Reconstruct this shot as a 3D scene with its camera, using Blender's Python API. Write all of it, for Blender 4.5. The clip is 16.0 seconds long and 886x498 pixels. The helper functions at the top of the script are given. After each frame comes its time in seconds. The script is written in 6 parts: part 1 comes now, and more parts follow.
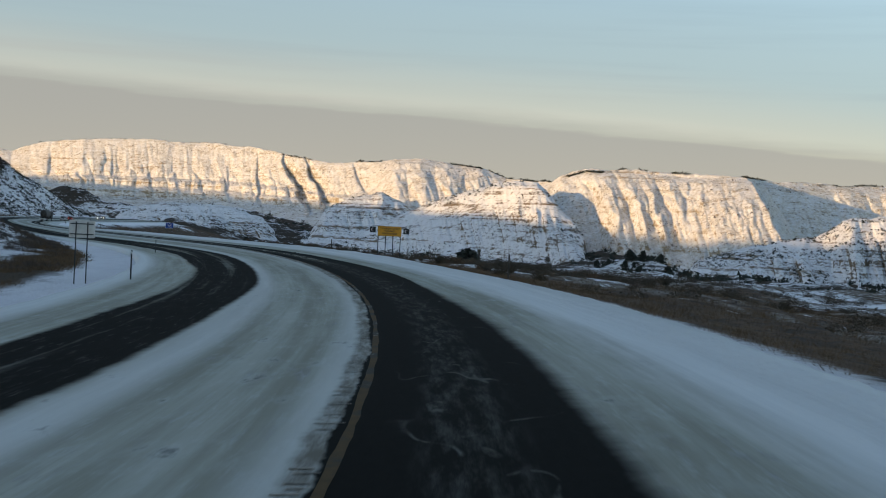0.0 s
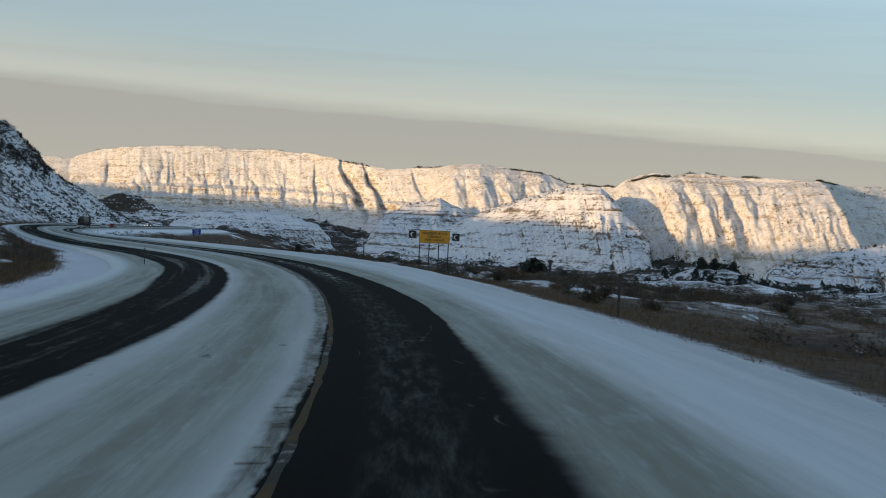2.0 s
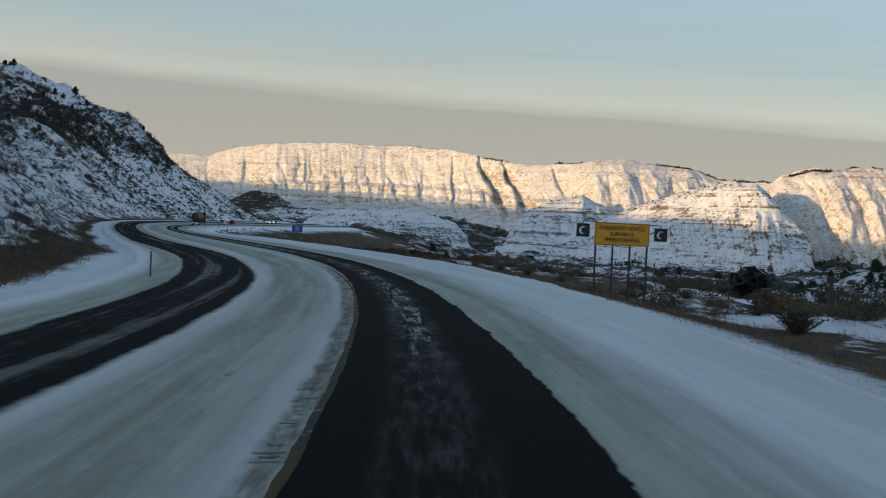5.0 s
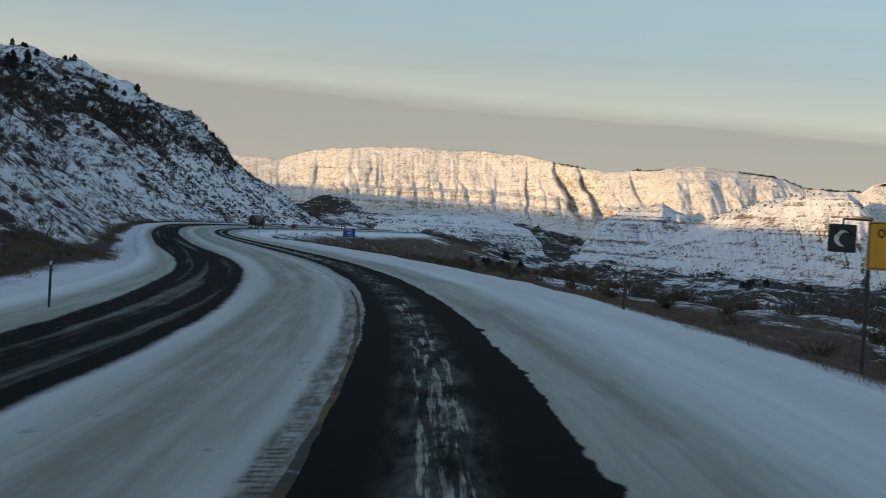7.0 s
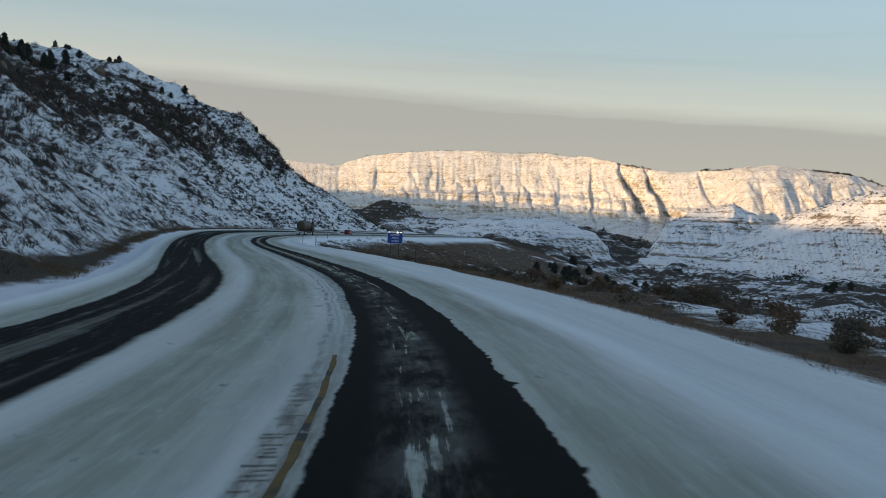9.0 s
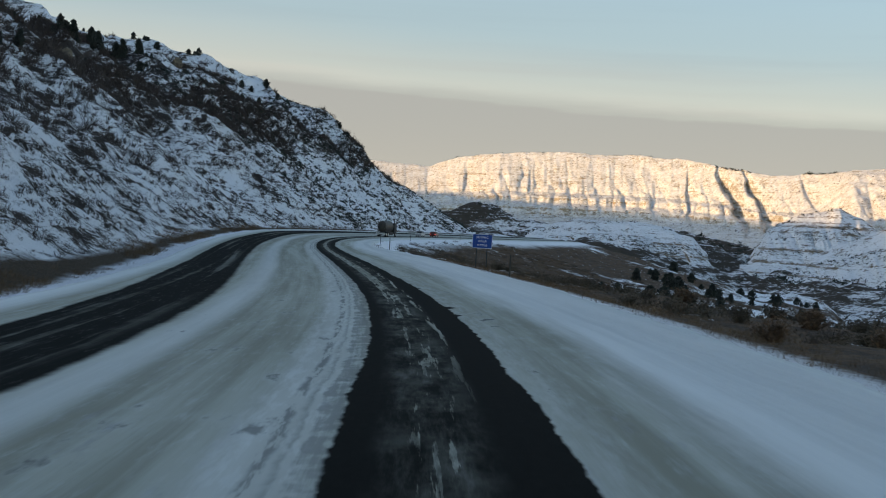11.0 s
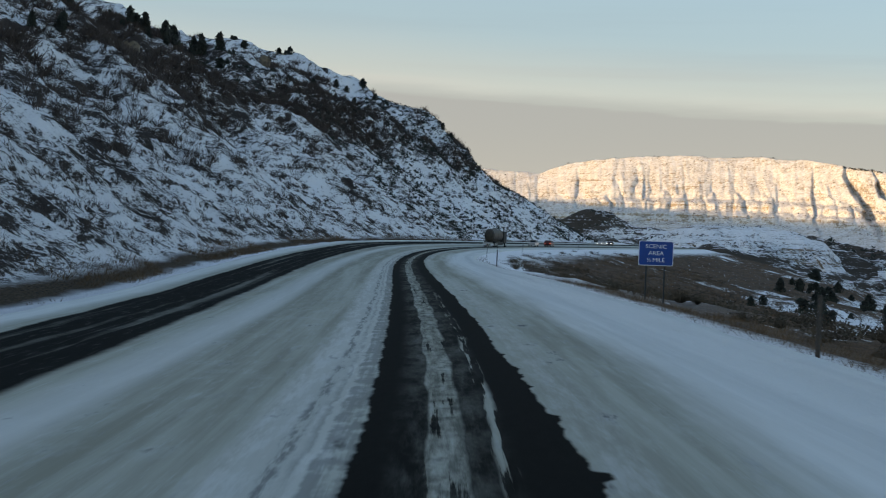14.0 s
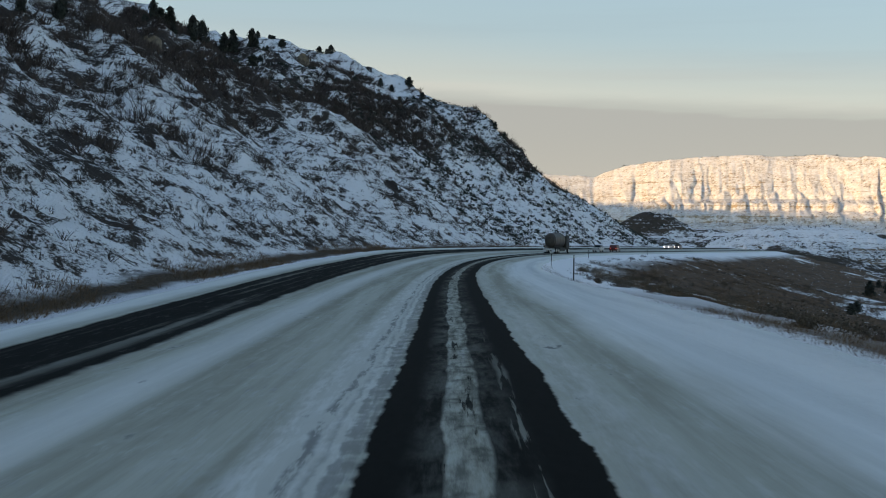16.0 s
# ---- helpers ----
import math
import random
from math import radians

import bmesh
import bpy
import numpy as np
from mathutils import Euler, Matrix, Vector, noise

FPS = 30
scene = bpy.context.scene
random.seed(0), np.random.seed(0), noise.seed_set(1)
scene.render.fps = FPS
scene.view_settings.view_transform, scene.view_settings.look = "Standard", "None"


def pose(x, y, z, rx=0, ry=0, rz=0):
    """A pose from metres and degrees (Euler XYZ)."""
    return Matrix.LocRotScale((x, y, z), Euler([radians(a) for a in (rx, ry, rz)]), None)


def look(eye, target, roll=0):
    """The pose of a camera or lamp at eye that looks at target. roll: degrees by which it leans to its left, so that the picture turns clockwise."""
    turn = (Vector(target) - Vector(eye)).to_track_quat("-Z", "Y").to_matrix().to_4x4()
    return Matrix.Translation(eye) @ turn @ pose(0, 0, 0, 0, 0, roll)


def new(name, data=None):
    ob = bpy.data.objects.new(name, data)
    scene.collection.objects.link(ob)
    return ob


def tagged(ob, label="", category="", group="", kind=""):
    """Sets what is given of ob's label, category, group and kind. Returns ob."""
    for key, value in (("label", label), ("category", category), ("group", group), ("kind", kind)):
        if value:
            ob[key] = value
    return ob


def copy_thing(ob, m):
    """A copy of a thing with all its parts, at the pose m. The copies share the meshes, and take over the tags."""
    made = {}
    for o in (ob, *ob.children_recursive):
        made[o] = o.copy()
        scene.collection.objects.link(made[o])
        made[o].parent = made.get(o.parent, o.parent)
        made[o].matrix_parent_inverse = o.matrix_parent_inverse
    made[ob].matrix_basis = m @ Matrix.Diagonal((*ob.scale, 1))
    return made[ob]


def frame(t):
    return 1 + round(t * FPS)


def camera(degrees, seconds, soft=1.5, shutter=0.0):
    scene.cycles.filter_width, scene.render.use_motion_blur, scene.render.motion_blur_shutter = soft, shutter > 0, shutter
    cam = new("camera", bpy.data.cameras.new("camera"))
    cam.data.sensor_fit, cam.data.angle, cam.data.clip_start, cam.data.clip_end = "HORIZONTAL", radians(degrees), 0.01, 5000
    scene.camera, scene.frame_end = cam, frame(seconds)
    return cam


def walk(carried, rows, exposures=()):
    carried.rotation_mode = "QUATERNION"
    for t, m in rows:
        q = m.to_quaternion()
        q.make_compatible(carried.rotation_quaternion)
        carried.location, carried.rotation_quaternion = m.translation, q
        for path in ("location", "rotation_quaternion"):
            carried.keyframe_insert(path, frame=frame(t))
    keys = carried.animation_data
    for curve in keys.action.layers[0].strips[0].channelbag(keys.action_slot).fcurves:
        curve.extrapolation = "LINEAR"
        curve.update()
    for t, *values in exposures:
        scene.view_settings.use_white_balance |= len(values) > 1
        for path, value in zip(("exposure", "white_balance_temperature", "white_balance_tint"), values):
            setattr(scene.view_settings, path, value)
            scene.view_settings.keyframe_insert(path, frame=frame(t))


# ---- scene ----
cam = camera(37.65, 16.0, soft=1.0, shutter=0.25)


def aim(x, y, z, yaw, pitch, roll):
    a, b = radians(yaw), radians(pitch)
    way = Vector((-math.sin(a) * math.cos(b), math.cos(a) * math.cos(b), math.sin(b)))
    eye = Vector((x, y, z))
    return look(eye, eye + way * 10, roll)


# seconds, x, y, z, yaw, pitch, lean to the left
PATH = [
    (0.0, 0.0, 0.0, 0.0, 2.54, -1.2, 2.74),
    (0.5, -0.1, 8.04, -0.1, 3.21, -0.8, 2.49),
    (1.0, -0.38, 16.06, -0.19, 3.8, -0.73, 2.79),
    (1.5, -0.85, 24.07, -0.29, 4.39, -1.04, 2.74),
    (2.0, -1.49, 32.06, -0.39, 5.19, -1.0, 2.59),
    (2.5, -2.29, 40.02, -0.48, 6.0, -0.65, 2.91),
    (3.0, -3.24, 47.95, -0.58, 6.74, -1.15, 2.55),
    (3.5, -4.34, 55.85, -0.67, 7.78, -1.2, 1.99),
    (4.0, -5.57, 63.73, -0.77, 9.34, -1.35, 2.27),
    (4.5, -6.92, 71.57, -0.86, 10.39, -1.38, 2.49),
    (5.0, -8.39, 79.38, -0.96, 11.3, -1.34, 2.67),
    (5.5, -9.96, 87.17, -1.05, 12.15, -1.31, 2.84),
    (6.0, -11.63, 94.92, -1.15, 12.94, -1.27, 3.02),
    (6.5, -13.4, 102.64, -1.24, 13.71, -1.23, 3.2),
    (7.0, -15.25, 110.33, -1.34, 14.52, -1.2, 3.37),
    (7.5, -17.2, 117.99, -1.43, 15.14, -1.17, 3.39),
    (8.0, -19.24, 125.6, -1.53, 15.82, -1.22, 3.45),
    (8.5, -21.4, 133.18, -1.62, 16.49, -1.42, 3.08),
    (9.0, -23.66, 140.72, -1.72, 17.27, -1.13, 2.59),
    (9.5, -26.04, 148.21, -1.81, 18.24, -1.15, 2.72),
    (10.0, -28.53, 155.66, -1.91, 19.25, -1.17, 2.86),
    (10.5, -31.14, 163.05, -2.0, 20.25, -1.18, 3.0),
    (11.0, -33.87, 170.39, -2.09, 21.23, -1.2, 3.14),
    (11.5, -36.7, 177.68, -2.19, 22.16, -1.22, 3.28),
    (12.0, -39.64, 184.91, -2.28, 23.07, -1.17, 3.32),
    (12.5, -42.68, 192.09, -2.38, 23.86, -1.15, 2.83),
    (13.0, -45.81, 199.23, -2.47, 24.71, -1.01, 2.41),
    (13.5, -49.02, 206.31, -2.56, 25.4, -0.96, 2.65),
    (14.0, -52.32, 213.34, -2.66, 26.11, -0.98, 2.15),
    (14.5, -55.7, 220.33, -2.75, 26.78, -0.96, 1.76),
    (15.0, -59.15, 227.27, -2.84, 27.48, -0.79, 1.47),
    (15.5, -62.65, 234.17, -2.93, 28.07, -0.68, 1.33),
    (16.0, -66.2, 241.04, -3.03, 28.5, -0.71, 0.94)
]
walk(cam, [(r[0], aim(*r[1:])) for r in PATH], exposures=[(0.0, 0.93, 6950, 15), (4.0, 0.88, 6950, 15), (8.2, 0.89, 6950, 15), (9.2, 1.02, 6950, 15), (12.0, 1.08, 6950, 15), (16.0, 1.11, 6950, 15)])

# ---- world and sun ----
SUN_AZ = 126.0          # degrees from +y towards -x
SUN_EL = 8.0
world = bpy.data.worlds.new("winter_sky")
scene.world = world
world.use_nodes = True
wn = world.node_tree.nodes
wl = world.node_tree.links
sky = wn.new("ShaderNodeTexSky")
sky.sky_type = "NISHITA"
sky.sun_disc = False
sky.sun_elevation = radians(SUN_EL)
sky.sun_rotation = radians(-SUN_AZ)
sky.air_density, sky.dust_density, sky.ozone_density = 1.0, 0.4, 1.6
wn["Background"].inputs[1].default_value = 0.140
wl.new(sky.outputs[0], wn["Background"].inputs[0])
sun_data = bpy.data.lights.new("sun", "SUN")
sun_data.energy, sun_data.angle, sun_data.color = 2.25, radians(0.5), (1.0, 0.675, 0.33)
sun_lamp = new("sun", sun_data)
sd_ = (math.radians(SUN_AZ), math.radians(SUN_EL))
to_sun = Vector((-math.sin(sd_[0]) * math.cos(sd_[1]), math.cos(sd_[0]) * math.cos(sd_[1]), math.sin(sd_[1])))
sun_lamp.rotation_euler = to_sun.to_track_quat("Z", "Y").to_euler()

# ---- noise and small helpers ----
def _hash(ix, iy, seed):
    h = (ix * 374761393 + iy * 668265263 + seed * 1442695041) & 0xFFFFFFFF
    h = ((h ^ (h >> 13)) * 1274126177) & 0xFFFFFFFF
    return ((h ^ (h >> 16)) & 0xFFFFFF) / 16777215.0


def vnoise(x, y, seed=0):
    x, y = np.asarray(x, float), np.asarray(y, float)
    ix, iy = np.floor(x).astype(np.int64), np.floor(y).astype(np.int64)
    fx, fy = x - ix, y - iy
    fx, fy = fx * fx * fx * (fx * (fx * 6 - 15) + 10), fy * fy * fy * (fy * (fy * 6 - 15) + 10)
    a, b = _hash(ix, iy, seed), _hash(ix + 1, iy, seed)
    c, d = _hash(ix, iy + 1, seed), _hash(ix + 1, iy + 1, seed)
    return (a + (b - a) * fx) * (1 - fy) + (c + (d - c) * fx) * fy - 0.5


def fbm(x, y, seed=0, octaves=4, gain=0.5):
    total, amp = 0, 1.0
    for k in range(octaves):
        total = total + amp * vnoise(x * 2 ** k, y * 2 ** k, seed + 17 * k)
        amp *= gain
    return total


def ridge(x, y, seed=0, octaves=3):
    total, amp = 0, 1.0
    for k in range(octaves):
        total = total + amp * (1 - 4 * np.abs(vnoise(x * 2 ** k, y * 2 ** k, seed + 31 * k)))
        amp *= 0.5
    return total


def sstep(a, b, x):
    t = np.clip((np.asarray(x, float) - a) / (b - a), 0, 1)
    return t * t * (3 - 2 * t)


def grid_mesh(name, pts, uv=None, smooth=True):
    """A sheet from an array rows x columns x 3."""
    r, c = pts.shape[:2]
    me = bpy.data.meshes.new(name)
    idx = np.arange(r * c).reshape(r, c)
    quads = np.stack([idx[:-1, :-1], idx[:-1, 1:], idx[1:, 1:], idx[1:, :-1]], -1).reshape(-1, 4)
    me.vertices.add(r * c)
    me.vertices.foreach_set("co", pts.reshape(-1).astype(np.float32))
    n = len(quads)
    me.loops.add(n * 4)
    me.loops.foreach_set("vertex_index", quads.reshape(-1).astype(np.int32))
    me.polygons.add(n)
    me.polygons.foreach_set("loop_start", np.arange(0, n * 4, 4, dtype=np.int32))
    me.polygons.foreach_set("loop_total", np.full(n, 4, dtype=np.int32))
    me.update(calc_edges=True)
    if uv is not None:
        layer = me.uv_layers.new(name="UVMap")
        layer.data.foreach_set("uv", uv.reshape(-1, 2)[quads.reshape(-1)].reshape(-1).astype(np.float32))
    me.polygons.foreach_set("use_smooth", np.full(n, smooth))
    me.validate()
    return me


def soup(name, verts, faces, smooth=False):
    me = bpy.data.meshes.new(name)
    me.from_pydata(verts.tolist() if hasattr(verts, "tolist") else verts, [], faces.tolist() if hasattr(faces, "tolist") else faces)
    if smooth:
        me.polygons.foreach_set("use_smooth", np.full(len(me.polygons), True))
    me.update()
    return me


def part(name, bm, material, parent=None, label=""):
    me = bpy.data.meshes.new(name)
    bm.to_mesh(me)
    bm.free()
    ob = new(name, me)
    me.materials.append(material)
    if parent is not None:
        ob.parent = parent
    if label:
        tagged(ob, label)
    return ob


def box(bm, x0, x1, y0, y1, z0, z1, bevel=0.0):
    r = bmesh.ops.create_cube(bm, size=1.0)
    bmesh.ops.scale(bm, vec=(x1 - x0, y1 - y0, z1 - z0), verts=r["verts"])
    bmesh.ops.translate(bm, vec=((x0 + x1) / 2, (y0 + y1) / 2, (z0 + z1) / 2), verts=r["verts"])
    if bevel:
        es = list({e for v in r["verts"] for e in v.link_edges})
        bmesh.ops.bevel(bm, geom=es, offset=bevel, segments=2, affect="EDGES", profile=0.6)
    return bm


def tube(bm, a, b, r0, r1=None, n=10):
    a, b = Vector(a), Vector(b)
    r1 = r0 if r1 is None else r1
    res = bmesh.ops.create_cone(bm, cap_ends=True, segments=n, radius1=r0, radius2=r1, depth=(b - a).length)
    m = Matrix.Translation((a + b) / 2) @ (b - a).to_track_quat("Z", "Y").to_matrix().to_4x4()
    bmesh.ops.transform(bm, matrix=m, verts=res["verts"])
    return bm


def thing(name, label, category, m, group=""):
    ob = new(name)
    ob.empty_display_size = 0.2
    ob.matrix_world = m
    return tagged(ob, label, category, group)


# ---- materials ----
def material(name, rough=0.6, metal=0.0, color=(0.5, 0.5, 0.5)):
    m = bpy.data.materials.new(name)
    m.use_nodes = True
    b = m.node_tree.nodes["Principled BSDF"]
    b.inputs["Roughness"].default_value = rough
    b.inputs["Metallic"].default_value = metal
    b.inputs["Base Color"].default_value = (*color, 1)
    return m, m.node_tree.nodes, m.node_tree.links, b


class Nodes:
    """Short hand for node graphs."""
    def __init__(self, m):
        self.n, self.l = m.node_tree.nodes, m.node_tree.links

    def put(self, sock, v):
        if hasattr(v, "is_linked"):
            self.l.new(v, sock)
        else:
            sock.default_value = v

    def math(self, op, a, b=0.0, c=0.0):
        q = self.n.new("ShaderNodeMath")
        q.operation = op
        for s, v in zip(q.inputs, (a, b, c)):
            self.put(s, v)
        return q.outputs[0]

    def noise(self, vec, scale, detail=4.0, rough=0.55):
        q = self.n.new("ShaderNodeTexNoise")
        q.inputs["Scale"].default_value = scale
        q.inputs["Detail"].default_value = detail
        q.inputs["Roughness"].default_value = rough
        if vec is not None:
            self.l.new(vec, q.inputs["Vector"])
        return q.outputs["Fac"]

    def mapping(self, vec, scale=(1, 1, 1), rot=(0, 0, 0)):
        q = self.n.new("ShaderNodeMapping")
        q.inputs["Scale"].default_value = scale
        q.inputs["Rotation"].default_value = rot
        self.l.new(vec, q.inputs["Vector"])
        return q.outputs[0]

    def step(self, v, a, b, lo=0.0, hi=1.0):
        q = self.n.new("ShaderNodeMapRange")
        q.interpolation_type = "SMOOTHSTEP"
        for s, val in zip(q.inputs, (v, a, b, lo, hi)):
            self.put(s, val)
        return q.outputs[0]

    def mix(self, f, a, b):
        q = self.n.new("ShaderNodeMix")
        q.data_type = "RGBA"
        self.put(q.inputs[0], f)
        for s, v in ((q.inputs[6], a), (q.inputs[7], b)):
            if hasattr(v, "is_linked"):
                self.l.new(v, s)
            else:
                s.default_value = (*v, 1)
        return q.outputs[2]

    def bump(self, height, strength, dist):
        q = self.n.new("ShaderNodeBump")
        q.inputs["Strength"].default_value = strength
        q.inputs["Distance"].default_value = dist
        self.l.new(height, q.inputs["Height"])
        return q.outputs[0]

    def coords(self, kind="Object"):
        return self.n.new("ShaderNodeTexCoord").outputs[kind]

    def xyz(self, v):
        q = self.n.new("ShaderNodeSeparateXYZ")
        self.l.new(v, q.inputs[0])
        return q.outputs


def plain(name, color, rough=0.6, metal=0.0, var=0.15, scale=6.0, bump=0.0):
    m, n, l, b = material(name, rough, metal, color)
    g = Nodes(m)
    f = g.noise(g.coords(), scale, 5)
    dark = tuple(c * (1 - var) for c in color)
    lite = tuple(min(1, c * (1 + var)) for c in color)
    l.new(g.mix(g.step(f, 0.3, 0.7), dark, lite), b.inputs["Base Color"])
    l.new(g.step(f, 0.2, 0.8, max(0.02, rough - 0.1), min(1, rough + 0.1)), b.inputs["Roughness"])
    if bump:
        l.new(g.bump(g.noise(g.coords(), scale * 6, 3), bump, 0.02), b.inputs["Normal"])
    return m


SNOW = (0.89, 0.90, 0.91)


def snow_slope_material():
    """Thin broken snow on a brushy clay hillside, with level ledges and brown grass at its foot."""
    m, n, l, b = material("snowy_hillside", 0.9)
    b.inputs["Specular IOR Level"].default_value = 0.2
    g = Nodes(m)
    uv = g.coords("UV")
    o = g.coords("Object")
    s, d = g.xyz(uv)[0], g.xyz(uv)[1]
    warp = g.n.new("ShaderNodeVectorMath")
    warp.operation = "MULTIPLY_ADD"
    wob = g.n.new("ShaderNodeTexNoise")
    wob.inputs["Scale"].default_value = 0.25
    l.new(uv, wob.inputs["Vector"])
    l.new(wob.outputs["Color"], warp.inputs[0])
    warp.inputs[1].default_value = (6, 3, 0)
    l.new(uv, warp.inputs[2])
    wv = warp.outputs[0]
    streak = g.noise(g.mapping(wv, (0.16, 0.60, 1), (0, 0, radians(34))), 1.0, 5, 0.62)
    clump = g.noise(g.mapping(wv, (0.46, 1.35, 1)), 1.0, 7, 0.72)
    tiny = g.noise(g.mapping(uv, (1.6, 4.2, 1)), 1.0, 5, 0.72)
    big = g.noise(g.mapping(uv, (0.030, 0.07, 1)), 1.0, 5, 0.6)
    patch = g.noise(g.mapping(wv, (0.08, 0.17, 1)), 1.0, 4, 0.6)
    level = g.noise(g.mapping(o, (0.03, 0.03, 1.3)), 1.0, 5, 0.7)
    f = g.math("ADD", g.math("MULTIPLY", streak, 0.38), g.math("ADD", g.math("MULTIPLY", clump, 0.34), g.math("ADD", g.math("MULTIPLY", big, 0.26), g.math("MULTIPLY", tiny, 0.36))))
    f = g.math("ADD", f, g.math("ADD", g.math("MULTIPLY_ADD", level, 0.18, -0.09), g.math("MULTIPLY_ADD", patch, 0.32, -0.14)))
    # the upper slope carries more brush and less snow
    f = g.math("ADD", f, g.step(d, -35.0, -80.0, 0.012, 0.028))
    f = g.math("ADD", f, g.math("MULTIPLY", g.step(s, 480.0, 350.0, 0.0, 0.012), g.step(d, -30.0, -55.0)))
    f = g.math("ADD", f, g.step(s, 540.0, 640.0, 0.0, -0.03))
    wave = g.math("ADD", d, g.math("ADD", g.step(s, 560.0, 690.0, 0.0, -16.0), g.math("MULTIPLY_ADD", big, 16.0, -8.0)))
    thick = g.math("MULTIPLY", g.step(wave, -90.0, -80.0), g.step(wave, -62.0, -68.0))
    f = g.math("ADD", f, g.math("MULTIPLY", g.math("MULTIPLY", thick, g.step(s, 430.0, 500.0)), 0.05))
    f = g.math("ADD", f, g.math("MULTIPLY", g.math("MULTIPLY", g.step(d, -84.0, -96.0), g.step(s, 640.0, 570.0)), 0.03))
    bare = g.step(f, 0.685, 0.75)
    wide_ = g.step(s, 300.0, 220.0, 0.3, 1.0)
    edge = g.math("ADD", d, g.math("MULTIPLY", wide_, g.math("MULTIPLY_ADD", big, 12.0, -6.0)))
    edge = g.math("ADD", edge, g.math("MULTIPLY", wide_, g.math("MULTIPLY_ADD", patch, 7.0, -3.5)))
    edge = g.math("ADD", edge, g.math("MULTIPLY_ADD", tiny, 1.4, -0.7))
    reach = g.step(s, 300.0, 210.0, -20.8, -27.0)
    foot = g.math("MULTIPLY", g.step(g.math("SUBTRACT", edge, reach), -0.8, 0.8), g.step(g.math("ADD", d, g.math("ADD", g.step(s, 195.0, 255.0, 3.6, 0.9), g.math("MULTIPLY_ADD", patch, 3.0, -1.5))), -17.0, -18.4))
    bare = g.math("MULTIPLY", bare, g.step(d, -19.0, -22.5, 0.06, 1.0))
    bare = g.math("MAXIMUM", bare, foot)
    soil = g.mix(g.noise(g.mapping(uv, (0.9, 0.9, 1)), 1.0, 7, 0.75), (0.010, 0.008, 0.007), (0.105, 0.076, 0.060))
    soil = g.mix(g.step(big, 0.42, 0.62, 0.0, 0.55), soil, (0.020, 0.016, 0.014))
    grass = g.mix(g.step(g.noise(g.mapping(uv, (2.0, 8.0, 1)), 1.0, 6, 0.75), 0.32, 0.68), (0.012, 0.008, 0.005), (0.12, 0.078, 0.042))
    soil = g.mix(foot, soil, grass)
    snow = g.mix(clump, (0.84, 0.85, 0.87), (0.93, 0.935, 0.945))
    l.new(g.mix(bare, snow, soil), b.inputs["Base Color"])
    h = g.math("ADD", clump, g.math("ADD", g.math("MULTIPLY", bare, -0.35), g.math("MULTIPLY", tiny, 0.3)))
    l.new(g.bump(h, 0.9, 0.8), b.inputs["Normal"])
    return m


